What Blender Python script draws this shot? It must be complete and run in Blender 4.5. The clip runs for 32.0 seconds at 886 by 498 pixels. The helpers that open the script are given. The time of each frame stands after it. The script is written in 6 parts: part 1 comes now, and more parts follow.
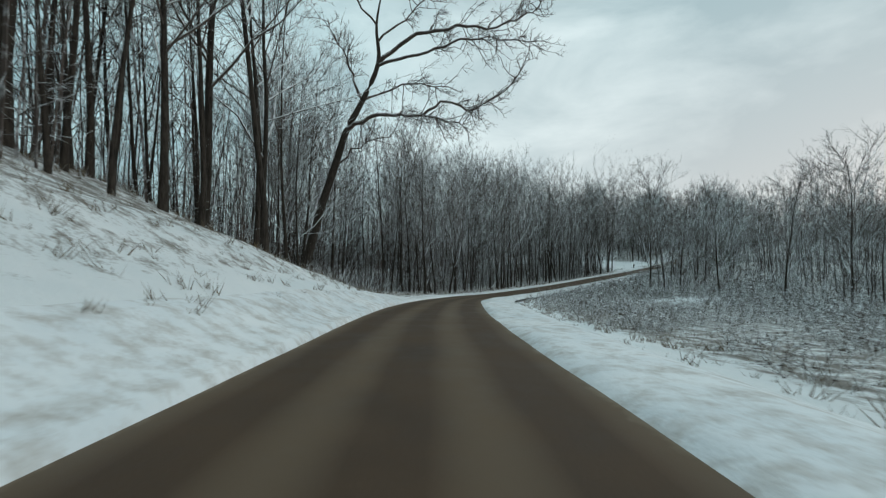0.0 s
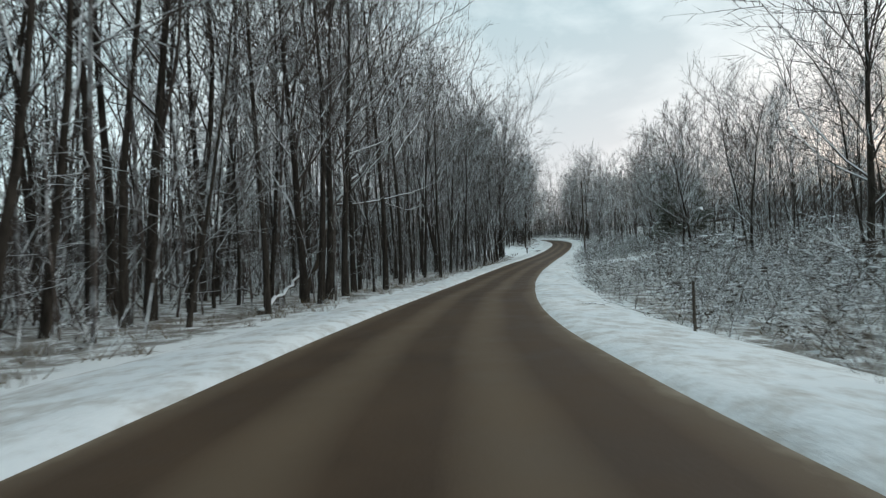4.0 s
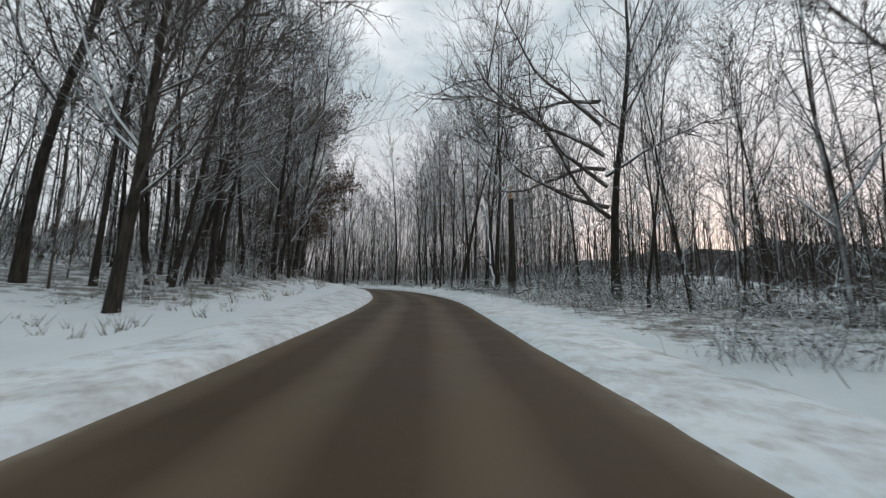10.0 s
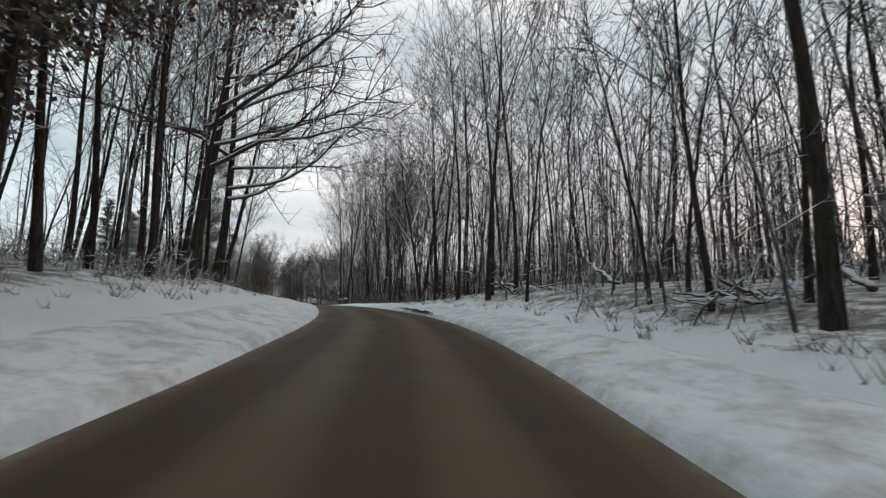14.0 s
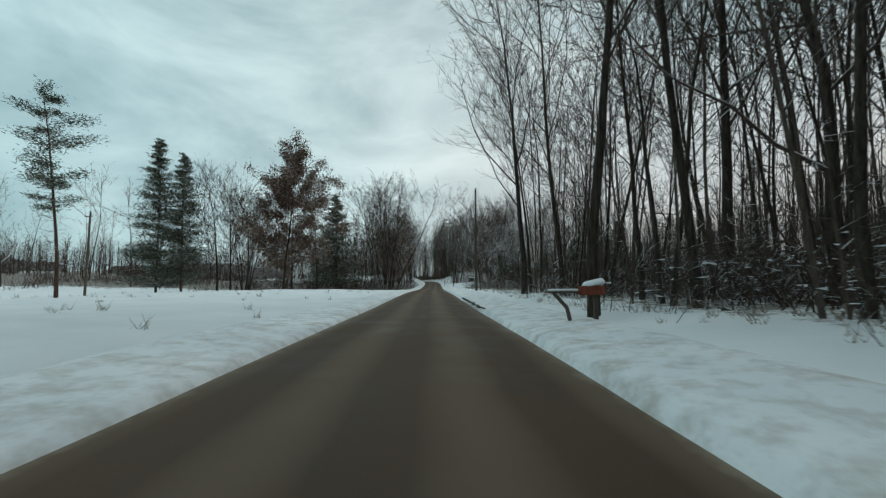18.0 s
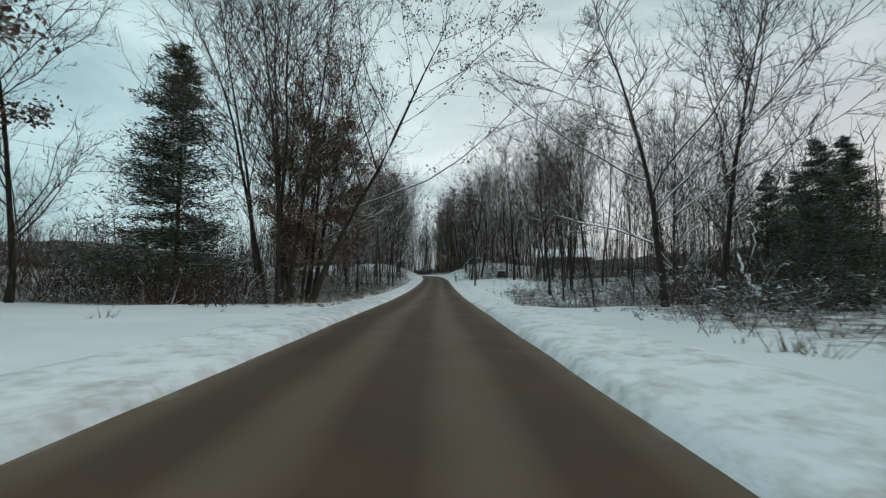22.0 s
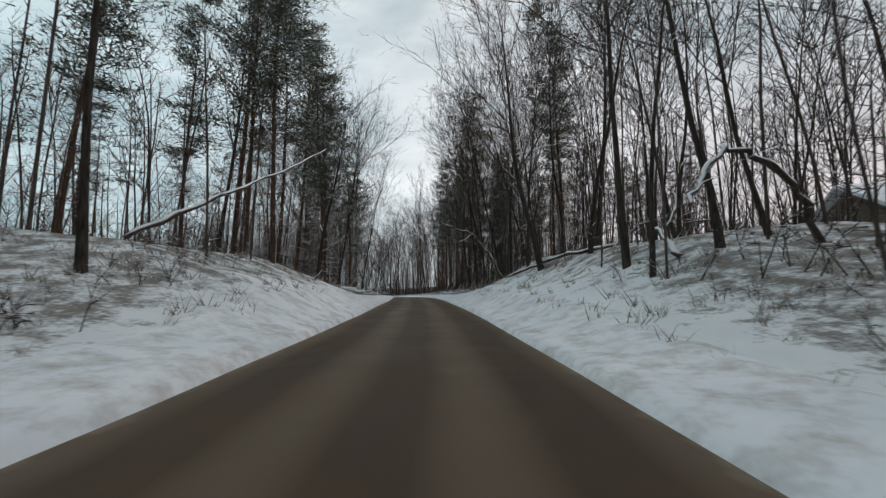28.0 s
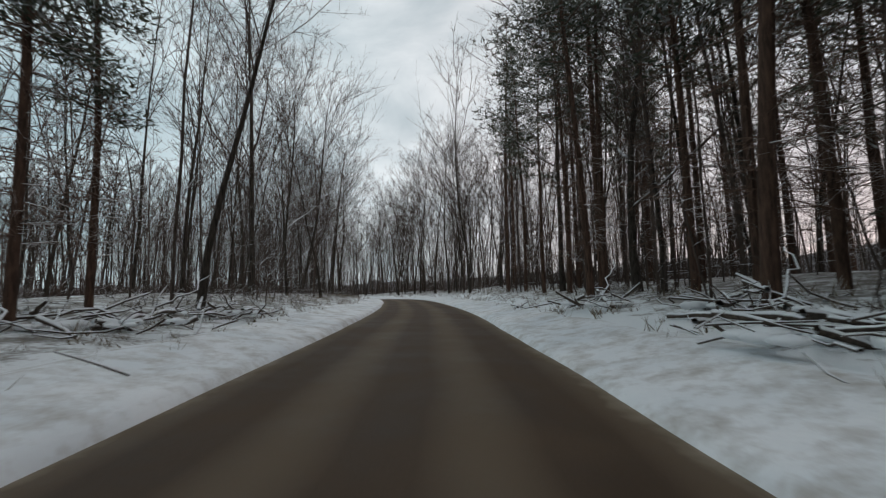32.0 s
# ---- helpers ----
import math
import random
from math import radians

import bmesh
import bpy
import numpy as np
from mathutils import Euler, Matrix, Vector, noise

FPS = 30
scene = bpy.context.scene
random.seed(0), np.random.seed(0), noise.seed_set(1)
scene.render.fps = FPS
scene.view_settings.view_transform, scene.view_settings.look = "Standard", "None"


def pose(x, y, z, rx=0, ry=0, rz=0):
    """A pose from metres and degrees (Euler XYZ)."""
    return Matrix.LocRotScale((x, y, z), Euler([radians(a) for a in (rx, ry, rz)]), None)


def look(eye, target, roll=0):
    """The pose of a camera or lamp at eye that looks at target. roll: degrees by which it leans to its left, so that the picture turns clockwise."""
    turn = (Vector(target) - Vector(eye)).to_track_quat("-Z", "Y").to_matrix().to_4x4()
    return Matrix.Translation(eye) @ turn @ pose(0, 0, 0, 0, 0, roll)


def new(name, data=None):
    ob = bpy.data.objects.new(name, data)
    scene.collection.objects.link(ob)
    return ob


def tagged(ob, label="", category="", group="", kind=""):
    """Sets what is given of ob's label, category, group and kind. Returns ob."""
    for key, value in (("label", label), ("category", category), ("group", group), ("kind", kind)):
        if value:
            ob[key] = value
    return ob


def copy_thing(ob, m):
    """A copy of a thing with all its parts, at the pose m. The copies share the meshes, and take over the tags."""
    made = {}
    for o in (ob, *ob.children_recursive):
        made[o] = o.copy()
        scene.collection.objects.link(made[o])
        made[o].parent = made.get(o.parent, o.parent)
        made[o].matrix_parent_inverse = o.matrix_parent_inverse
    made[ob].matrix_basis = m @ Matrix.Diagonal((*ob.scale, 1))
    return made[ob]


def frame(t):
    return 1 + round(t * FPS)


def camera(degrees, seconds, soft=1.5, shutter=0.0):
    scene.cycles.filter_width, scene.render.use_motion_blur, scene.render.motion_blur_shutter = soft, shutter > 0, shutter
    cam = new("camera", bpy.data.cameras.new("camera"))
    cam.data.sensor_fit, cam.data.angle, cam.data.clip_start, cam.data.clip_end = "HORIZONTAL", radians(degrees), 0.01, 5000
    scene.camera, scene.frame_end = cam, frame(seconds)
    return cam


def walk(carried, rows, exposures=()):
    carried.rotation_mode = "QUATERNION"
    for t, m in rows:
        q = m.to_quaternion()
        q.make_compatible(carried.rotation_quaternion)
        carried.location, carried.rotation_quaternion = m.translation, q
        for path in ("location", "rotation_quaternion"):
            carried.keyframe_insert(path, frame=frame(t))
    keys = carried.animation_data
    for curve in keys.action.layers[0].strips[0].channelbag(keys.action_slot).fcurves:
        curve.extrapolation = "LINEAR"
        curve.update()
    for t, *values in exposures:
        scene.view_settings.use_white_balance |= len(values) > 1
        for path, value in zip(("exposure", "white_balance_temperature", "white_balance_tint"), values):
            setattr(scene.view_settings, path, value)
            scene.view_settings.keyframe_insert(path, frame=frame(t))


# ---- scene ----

# ---------------------------------------------------------------- camera
LENS = 91.7
cam = camera(LENS, 32.0, soft=1.25, shutter=0.12)


def ride(t, x, y, z, yaw, pitch, roll):
    """A row of the drive: seconds and a pose from the place, heading (to the left), climb and lean in degrees."""
    a, b = radians(yaw), radians(pitch)
    ahead = Vector((-math.sin(a) * math.cos(b), math.cos(a) * math.cos(b), math.sin(b)))
    return t, look((x, y, z), Vector((x, y, z)) + ahead, roll)


DRIVE = [
    (0.0, 0.00, 0.00, 1.45, -0.00, 2.49, 0.12),
    (0.5, -0.10, 8.38, 1.17, -0.34, 2.24, 0.92),
    (1.0, -0.11, 16.80, 0.89, -1.65, 2.19, 0.95),
    (1.5, 0.11, 25.28, 0.57, -3.35, 2.08, 0.04),
    (2.0, 0.67, 33.78, 0.19, -6.15, 1.48, -0.88),
    (2.5, 1.68, 42.22, -0.24, -9.73, 1.84, -1.74),
    (3.0, 3.33, 50.55, -0.71, -13.96, 1.56, -1.56),
    (3.5, 5.65, 58.67, -1.12, -18.96, 1.80, -2.10),
    (4.0, 8.72, 66.53, -1.43, -24.33, 2.72, -2.04),
    (4.5, 12.56, 74.15, -1.58, -29.87, 3.92, -1.90),
    (5.0, 17.01, 81.45, -1.54, -34.34, 5.16, -1.16),
    (5.5, 21.96, 88.45, -1.34, -37.53, 6.20, -0.60),
    (6.0, 27.24, 95.24, -1.02, -39.58, 6.90, -0.14),
    (6.5, 32.73, 101.90, -0.61, -40.94, 7.32, 0.29),
    (7.0, 38.41, 108.45, -0.12, -42.44, 7.80, 0.22),
    (7.5, 44.25, 114.88, 0.40, -43.54, 8.30, -0.39),
    (8.0, 50.19, 121.27, 0.92, -43.92, 8.33, 0.11),
    (8.5, 56.23, 127.61, 1.44, -44.20, 8.33, 1.07),
    (9.0, 62.25, 133.89, 2.02, -44.64, 8.91, 1.17),
    (9.5, 68.25, 140.04, 2.68, -44.91, 9.15, 0.51),
    (10.0, 74.15, 146.11, 3.41, -45.06, 9.68, 0.54),
    (10.5, 79.97, 152.12, 4.22, -44.55, 10.17, 0.69),
    (11.0, 85.60, 158.15, 5.05, -42.96, 9.99, 0.37),
    (11.5, 90.92, 164.20, 5.89, -40.01, 10.44, 0.74),
    (12.0, 95.80, 170.47, 6.71, -36.46, 10.45, 0.75),
    (12.5, 100.17, 176.98, 7.48, -32.59, 10.01, 0.95),
    (13.0, 103.99, 183.70, 8.18, -28.59, 9.71, 0.90),
    (13.5, 107.38, 190.62, 8.87, -24.35, 9.48, 1.17),
    (14.0, 110.20, 197.72, 9.55, -19.65, 9.29, 1.43),
    (14.5, 112.40, 204.91, 10.16, -14.82, 8.54, 1.46),
    (15.0, 113.97, 212.11, 10.66, -10.17, 7.46, 1.26),
    (15.5, 114.90, 219.41, 11.09, -6.03, 6.95, 0.34),
    (16.0, 115.40, 226.85, 11.49, -3.20, 6.81, 0.23),
    (16.5, 115.61, 234.40, 11.83, -1.34, 6.55, 0.15),
    (17.0, 115.61, 242.05, 12.12, -0.13, 6.09, 0.09),
    (17.5, 115.47, 249.80, 12.33, 0.65, 5.57, 0.05),
    (18.0, 115.21, 257.65, 12.47, 1.19, 5.14, -0.33),
    (18.5, 114.86, 265.56, 12.58, 1.85, 5.28, 0.37),
    (19.0, 114.47, 273.42, 12.68, 1.96, 5.24, 1.02),
    (19.5, 114.12, 281.18, 12.77, 1.84, 4.98, 0.83),
    (20.0, 113.77, 288.92, 12.90, 1.85, 4.83, 0.57),
    (20.5, 113.38, 296.65, 13.03, 1.93, 4.74, 0.56),
    (21.0, 113.02, 304.38, 13.12, 1.76, 4.65, -0.03),
    (21.5, 112.68, 312.08, 13.21, 1.59, 4.25, 0.26),
    (22.0, 112.36, 319.77, 13.31, 1.57, 4.49, 0.66),
    (22.5, 112.04, 327.43, 13.38, 1.49, 4.28, 0.48),
    (23.0, 111.71, 335.05, 13.43, 1.50, 4.11, 0.87),
    (23.5, 111.35, 342.59, 13.41, 1.56, 4.01, 1.09),
    (24.0, 111.05, 350.10, 13.43, 1.31, 5.27, -0.00),
    (24.5, 110.80, 357.57, 13.49, 1.21, 4.64, 0.36),
    (25.0, 110.57, 364.95, 13.57, 1.05, 4.78, -0.26),
    (25.5, 110.31, 372.24, 13.69, 1.02, 5.20, 0.06),
    (26.0, 110.07, 379.59, 13.88, 1.28, 5.76, 0.18),
    (26.5, 109.79, 387.00, 14.12, 1.45, 6.13, 0.33),
    (27.0, 109.49, 394.47, 14.40, 1.43, 6.29, 0.53),
    (27.5, 109.20, 402.00, 14.70, 1.39, 6.46, 0.81),
    (28.0, 108.87, 409.58, 15.00, 1.79, 7.03, 0.07),
    (28.5, 108.47, 417.22, 15.33, 2.36, 6.48, 0.33),
    (29.0, 107.97, 424.84, 15.66, 2.95, 6.33, -0.12),
    (29.5, 107.39, 432.42, 15.95, 3.49, 6.34, 0.10),
    (30.0, 106.73, 439.85, 16.18, 4.25, 6.40, 1.06),
    (30.5, 106.04, 447.16, 16.40, 5.16, 6.46, 1.31),
    (31.0, 105.25, 454.39, 16.64, 5.88, 6.22, 0.69),
    (31.5, 104.40, 461.54, 16.85, 6.34, 6.32, -0.39),
    (32.0, 103.49, 468.59, 17.02, 6.75, 5.89, -0.61),
]
# the camera's exposure and white balance wander: from cool green-blue to neutral and back
TONE = [(0, -0.15, 6150, 0), (2, 0.0, 6200, 3), (4, 0.22, 6350, 6), (7, 0.30, 6350, 9), (9, 0.05, 6500, 13), (11, 0.18, 6650, 15), (13, 0.2, 6750, 16),
        (15, 0.0, 6650, 15), (17.5, -0.18, 6350, 2), (20, -0.22, 6320, 3), (22, -0.1, 6350, 5), (23, 0.08, 6450, 9), (25, 0.0, 6300, 7), (28, -0.03, 6650, 15), (32, -0.05, 6800, 18)]
walk(cam, [ride(*row) for row in DRIVE], TONE)

# ---------------------------------------------------------------- sky and light
world = bpy.data.worlds.new("overcast_sky")
scene.world = world
world.use_nodes = True
wt = world.node_tree
wt.nodes.clear()


def wnode(kind, **props):
    n = wt.nodes.new(kind)
    for k, v in props.items():
        n.inputs[k].default_value = v
    return n


w_out = wnode("ShaderNodeOutputWorld")
w_bg = wnode("ShaderNodeBackground", Strength=1.03)
w_sky = wnode("ShaderNodeTexSky")
w_sky.sky_type, w_sky.sun_disc = "NISHITA", False
w_sky.sun_elevation, w_sky.sun_rotation = radians(7), radians(75)
w_tc = wnode("ShaderNodeTexCoord")
w_map = wnode("ShaderNodeMapping", Scale=(1.0, 1.0, 2.6))
w_n = wnode("ShaderNodeTexNoise", Scale=2.3, Detail=7.0, Roughness=0.55, Distortion=0.4)
w_ramp = wnode("ShaderNodeValToRGB")
w_ramp.color_ramp.elements[0].position, w_ramp.color_ramp.elements[0].color = 0.36, (0.46, 0.55, 0.585, 1)
w_ramp.color_ramp.elements[1].position, w_ramp.color_ramp.elements[1].color = 0.66, (0.86, 0.915, 0.93, 1)
# a warm pale band low in the east, cooler grey-green in the west
w_sep = wnode("ShaderNodeSeparateXYZ")
w_low = wnode("ShaderNodeMapRange", **{"From Min": 0.05, "From Max": 0.5, "To Min": 1.0, "To Max": 0.0})
w_east = wnode("ShaderNodeMapRange", **{"From Min": -0.2, "From Max": 0.9, "To Min": 0.0, "To Max": 1.0})
w_mul = wnode("ShaderNodeMath")
w_mul.operation = "MULTIPLY"
w_warm = wt.nodes.new("ShaderNodeMix")
w_warm.data_type = "RGBA"
w_warm.inputs[7].default_value = (0.83, 0.70, 0.69, 1)
w_west = wt.nodes.new("ShaderNodeMix")
w_west.data_type = "RGBA"
w_west.blend_type = "MULTIPLY"
w_west.inputs[7].default_value = (0.80, 0.97, 1.0, 1)
w_wr = wnode("ShaderNodeMapRange", **{"From Min": 0.1, "From Max": -0.8, "To Min": 0.0, "To Max": 1.0})
w_fin = wt.nodes.new("ShaderNodeMix")
w_fin.data_type = "RGBA"
w_fin.blend_type = "ADD"
w_fin.inputs[0].default_value = 0.012
for a, b in (
    (w_tc.outputs["Generated"], w_map.inputs["Vector"]), (w_map.outputs[0], w_n.inputs["Vector"]),
    (w_n.outputs[0], w_ramp.inputs[0]), (w_tc.outputs["Generated"], w_sep.inputs[0]),
    (w_sep.outputs[2], w_low.inputs[0]), (w_sep.outputs[0], w_east.inputs[0]), (w_sep.outputs[0], w_wr.inputs[0]),
    (w_low.outputs[0], w_mul.inputs[0]), (w_east.outputs[0], w_mul.inputs[1]),
    (w_mul.outputs[0], w_warm.inputs[0]), (w_ramp.outputs[0], w_warm.inputs[6]),
    (w_wr.outputs[0], w_west.inputs[0]), (w_warm.outputs[2], w_west.inputs[6]),
    (w_west.outputs[2], w_fin.inputs[6]), (w_sky.outputs[0], w_fin.inputs[7]),
    (w_fin.outputs[2], w_bg.inputs[0]), (w_bg.outputs[0], w_out.inputs[0]),
):
    wt.links.new(a, b)

sun = new("sun", bpy.data.lights.new("sun", "SUN"))
sun.data.energy, sun.data.angle, sun.data.color = 0.5, radians(30), (1.0, 0.93, 0.88)
sun.matrix_world = look((0, 0, 0), (-math.sin(radians(75)) * math.cos(radians(30)), -math.cos(radians(75)) * math.cos(radians(30)), -math.sin(radians(30))))

# ---------------------------------------------------------------- materials


class Mat:
    """A small builder of node materials."""

    def __init__(self, name, rough=0.8, spec=0.3, metal=0.0):
        self.m = bpy.data.materials.new(name)
        self.m.use_nodes = True
        self.t = self.m.node_tree
        self.b = self.t.nodes["Principled BSDF"]
        self.b.inputs["Roughness"].default_value = rough
        self.b.inputs["Specular IOR Level"].default_value = spec
        self.b.inputs["Metallic"].default_value = metal
        self.co = self.t.nodes.new("ShaderNodeTexCoord").outputs["Object"]

    def node(self, kind, **props):
        n = self.t.nodes.new(kind)
        for k, v in props.items():
            n.inputs[k].default_value = v
        return n

    def link(self, a, b):
        self.t.links.new(a, b)

    def noise(self, scale, detail=4.0, rough=0.6, stretch=None):
        n = self.node("ShaderNodeTexNoise", Scale=scale, Detail=detail, Roughness=rough)
        if stretch:
            mp = self.node("ShaderNodeMapping", Scale=stretch)
            self.link(self.co, mp.inputs[0])
            self.link(mp.outputs[0], n.inputs["Vector"])
        else:
            self.link(self.co, n.inputs["Vector"])
        return n.outputs[0]

    def ramp(self, fac, *stops):
        r = self.node("ShaderNodeValToRGB")
        while len(r.color_ramp.elements) < len(stops):
            r.color_ramp.elements.new(0.5)
        for e, (p, c) in zip(r.color_ramp.elements, stops):
            e.position, e.color = p, (*c, 1) if len(c) == 3 else c
        self.link(fac, r.inputs[0])
        return r.outputs[0]

    def remap(self, v, a, b, c=0.0, d=1.0):
        n = self.node("ShaderNodeMapRange", **{"From Min": a, "From Max": b, "To Min": c, "To Max": d})
        self.link(v, n.inputs[0])
        return n.outputs[0]

    def math(self, op, a, b=None):
        n = self.node("ShaderNodeMath")
        n.operation = op
        for i, v in enumerate((a, b)):
            if v is None:
                continue
            if isinstance(v, (int, float)):
                n.inputs[i].default_value = v
            else:
                self.link(v, n.inputs[i])
        return n.outputs[0]

    def mix(self, fac, a, b, blend="MIX"):
        n = self.node("ShaderNodeMix")
        n.data_type, n.blend_type = "RGBA", blend
        for i, v in ((0, fac), (6, a), (7, b)):
            if isinstance(v, (int, float)):
                n.inputs[i].default_value = v
            elif isinstance(v, tuple):
                n.inputs[i].default_value = (*v, 1)
            else:
                self.link(v, n.inputs[i])
        return n.outputs[2]

    def up(self):
        g = self.node("ShaderNodeNewGeometry")
        s = self.node("ShaderNodeSeparateXYZ")
        self.link(g.outputs["Normal"], s.inputs[0])
        return s.outputs[2]

    def attr(self, name):
        a = self.node("ShaderNodeAttribute")
        a.attribute_name = name
        return a.outputs["Fac"]

    def island(self):
        return self.node("ShaderNodeNewGeometry").outputs["Random Per Island"]

    def rand(self):
        return self.node("ShaderNodeObjectInfo").outputs["Random"]

    def colour(self, c):
        if isinstance(c, tuple):
            self.b.inputs["Base Color"].default_value = (*c, 1)
        else:
            self.link(c, self.b.inputs["Base Color"])
        return self

    def bump(self, h, strength=0.3, dist=0.05):
        n = self.node("ShaderNodeBump", Strength=strength, Distance=dist)
        self.link(h, n.inputs["Height"])
        self.link(n.outputs[0], self.b.inputs["Normal"])
        return self


SNOW = (0.80, 0.84, 0.86)


def snow_material(name, dirt=0.0):
    m = Mat(name, rough=0.75, spec=0.25)
    big, fine = m.noise(0.35, 5), m.noise(9.0, 5)
    c = m.mix(m.remap(big, 0.35, 0.7), (0.72, 0.77, 0.80), (0.86, 0.88, 0.89))
    c = m.mix(m.remap(fine, 0.62, 0.75, 0, 0.35), c, (0.62, 0.66, 0.68))
    if dirt:
        c = m.mix(m.remap(m.noise(1.7, 6, 0.7), 0.45, 0.75, 0, dirt), c, (0.30, 0.25, 0.19))
    m.colour(c)
    return m.bump(m.math("ADD", m.noise(2.5, 5), m.math("MULTIPLY", fine, 0.4)), 0.5, 0.08).m


def ground_material():
    """Snow with dead grass, leaves and soil showing through wherever the litter attribute is high."""
    m = Mat("snowy_ground", rough=0.85, spec=0.2)
    lit = m.attr("litter")
    big, mid, fine = m.noise(0.25, 5), m.noise(1.3, 6, 0.62), m.noise(9.0, 5, 0.7)
    snow = m.mix(m.remap(big, 0.35, 0.7), (0.74, 0.79, 0.81), (0.86, 0.88, 0.89))
    brown = m.ramp(fine, (0.3, (0.035, 0.028, 0.022)), (0.5, (0.12, 0.095, 0.07)), (0.7, (0.24, 0.20, 0.15)))
    blend = m.math("ADD", m.math("MULTIPLY", mid, 0.62), m.math("MULTIPLY", fine, 0.38))
    edge = m.math("SUBTRACT", m.math("ADD", blend, m.math("MULTIPLY", lit, 0.62)), 0.80)
    mask = m.remap(edge, 0.0, 0.12, 0, 0.85)
    m.colour(m.mix(mask, snow, brown))
    return m.bump(m.math("ADD", mid, fine), 0.6, 0.10).m


def road_material():
    """Wet brown tarmac with salt streaks and lighter wheel tracks that run along it."""
    m = Mat("wet_road", rough=0.6, spec=0.12)
    acr = m.attr("across")
    grain, blot = m.noise(30.0, 4, 0.7), m.noise(0.6, 5, 0.65)
    c = m.mix(m.remap(blot, 0.3, 0.7), (0.056, 0.037, 0.024), (0.090, 0.061, 0.040))
    wob = m.math("ADD", acr, m.math("MULTIPLY", m.math("SUBTRACT", m.noise(0.12, 3), 0.5), 0.25))
    wave = m.math("ABSOLUTE", m.math("SINE", m.math("MULTIPLY", wob, 5.2)))
    c = m.mix(m.remap(wave, 0.55, 1.0, 0, 0.45), c, (0.19, 0.145, 0.10))
    rim = m.remap(m.math("ADD", m.math("ABSOLUTE", acr), m.math("MULTIPLY", m.math("SUBTRACT", m.noise(1.1, 6, 0.7), 0.5), 0.30)), 0.86, 1.0)
    c = m.mix(m.math("MULTIPLY", rim, 0.8), c, (0.36, 0.31, 0.24))
    c = m.mix(m.remap(grain, 0.5, 0.8, 0, 0.2), c, (0.15, 0.12, 0.09))
    m.colour(c)
    m.link(m.remap(blot, 0.3, 0.7, 0.55, 0.8), m.b.inputs["Roughness"])
    return m.bump(grain, 0.25, 0.01).m


def bark_material(name, dark, light, snow, lo=0.25, hi=0.6):
    """Bark with long cracks; snow lies on faces that look up."""
    m = Mat(name, rough=0.9, spec=0.15)
    n = m.noise(5.0, 6, 0.7, (2.5, 2.5, 0.35))
    tint = m.remap(m.rand(), 0, 1, 0.75, 1.25)
    c = m.mix(m.remap(n, 0.35, 0.68), dark, light)
    c = m.mix(1.0, c, m.ramp(tint, (0.0, (0.7, 0.7, 0.7)), (1.0, (1.0, 0.97, 0.94))), "MULTIPLY")
    if snow > 0:
        cov = m.math("ADD", m.up(), m.math("MULTIPLY", m.math("SUBTRACT", m.noise(1.3, 5, 0.7), 0.5), 1.3))
        c = m.mix(m.remap(cov, lo, hi, 0, snow), c, (0.78, 0.81, 0.83))
    m.colour(c)
    return m.bump(n, 0.7, 0.03).m


def leaf_material(name, stops, snow, lo=0.30, hi=0.65, thin=0.3):
    """Leaves or needles: some light comes through them, and snow lies on what looks up."""
    m = Mat(name, rough=0.75, spec=0.2)
    c = m.ramp(m.island(), *stops)
    cov = m.math("ADD", m.math("ABSOLUTE", m.up()), m.math("MULTIPLY", m.math("SUBTRACT", m.noise(1.8, 4, 0.7), 0.5), 1.6))
    c = m.mix(m.remap(cov, lo, hi, 0, snow), c, (0.78, 0.81, 0.83))
    m.colour(c)
    glow = m.node("ShaderNodeBsdfTranslucent")
    m.link(c, glow.inputs[0])
    both = m.node("ShaderNodeMixShader", Fac=thin)
    m.link(m.b.outputs[0], both.inputs[1])
    m.link(glow.outputs[0], both.inputs[2])
    m.link(both.outputs[0], m.t.nodes["Material Output"].inputs[0])
    return m.m


def wood_material(name, dark, light, scale=6.0):
    m = Mat(name, rough=0.85, spec=0.2)
    n = m.noise(scale, 6, 0.65, (3, 3, 0.25))
    m.colour(m.mix(m.remap(n, 0.3, 0.7), dark, light))
    return m.bump(n, 0.4, 0.01).m


def plain_material(name, c, rough=0.6, metal=0.0):
    m = Mat(name, rough=rough, metal=metal)
    n = m.noise(8.0, 4)
    m.colour(m.mix(m.remap(n, 0.3, 0.7), tuple(v * 0.8 for v in c), tuple(min(1, v * 1.15) for v in c)))
    return m.m


M_GROUND, M_ROAD, M_SNOW, M_SLUSH = ground_material(), road_material(), snow_material("clean_snow"), snow_material("verge_snow", 0.75)
M_BARK = bark_material("grey_bark", (0.016, 0.0135, 0.0115), (0.078, 0.066, 0.055), 0.55, 0.55, 0.95)
M_TWIG = bark_material("snowed_twigs", (0.055, 0.046, 0.041), (0.145, 0.122, 0.110), 0.95, -0.02, 0.36)
M_TWIG_BARE = bark_material("lightly_snowed_twigs", (0.042, 0.033, 0.028), (0.118, 0.093, 0.080), 0.85, 0.40, 0.75)
M_PINEBARK = bark_material("red_pine_bark", (0.034, 0.023, 0.018), (0.135, 0.082, 0.060), 0.4, 0.7, 1.0)
M_BIRCH = bark_material("pale_bark", (0.16, 0.15, 0.14), (0.42, 0.40, 0.37), 0.6, 0.4, 0.8)
M_BRUSH = bark_material("snowed_brush", (0.060, 0.050, 0.042), (0.17, 0.145, 0.12), 0.95, -0.05, 0.35)
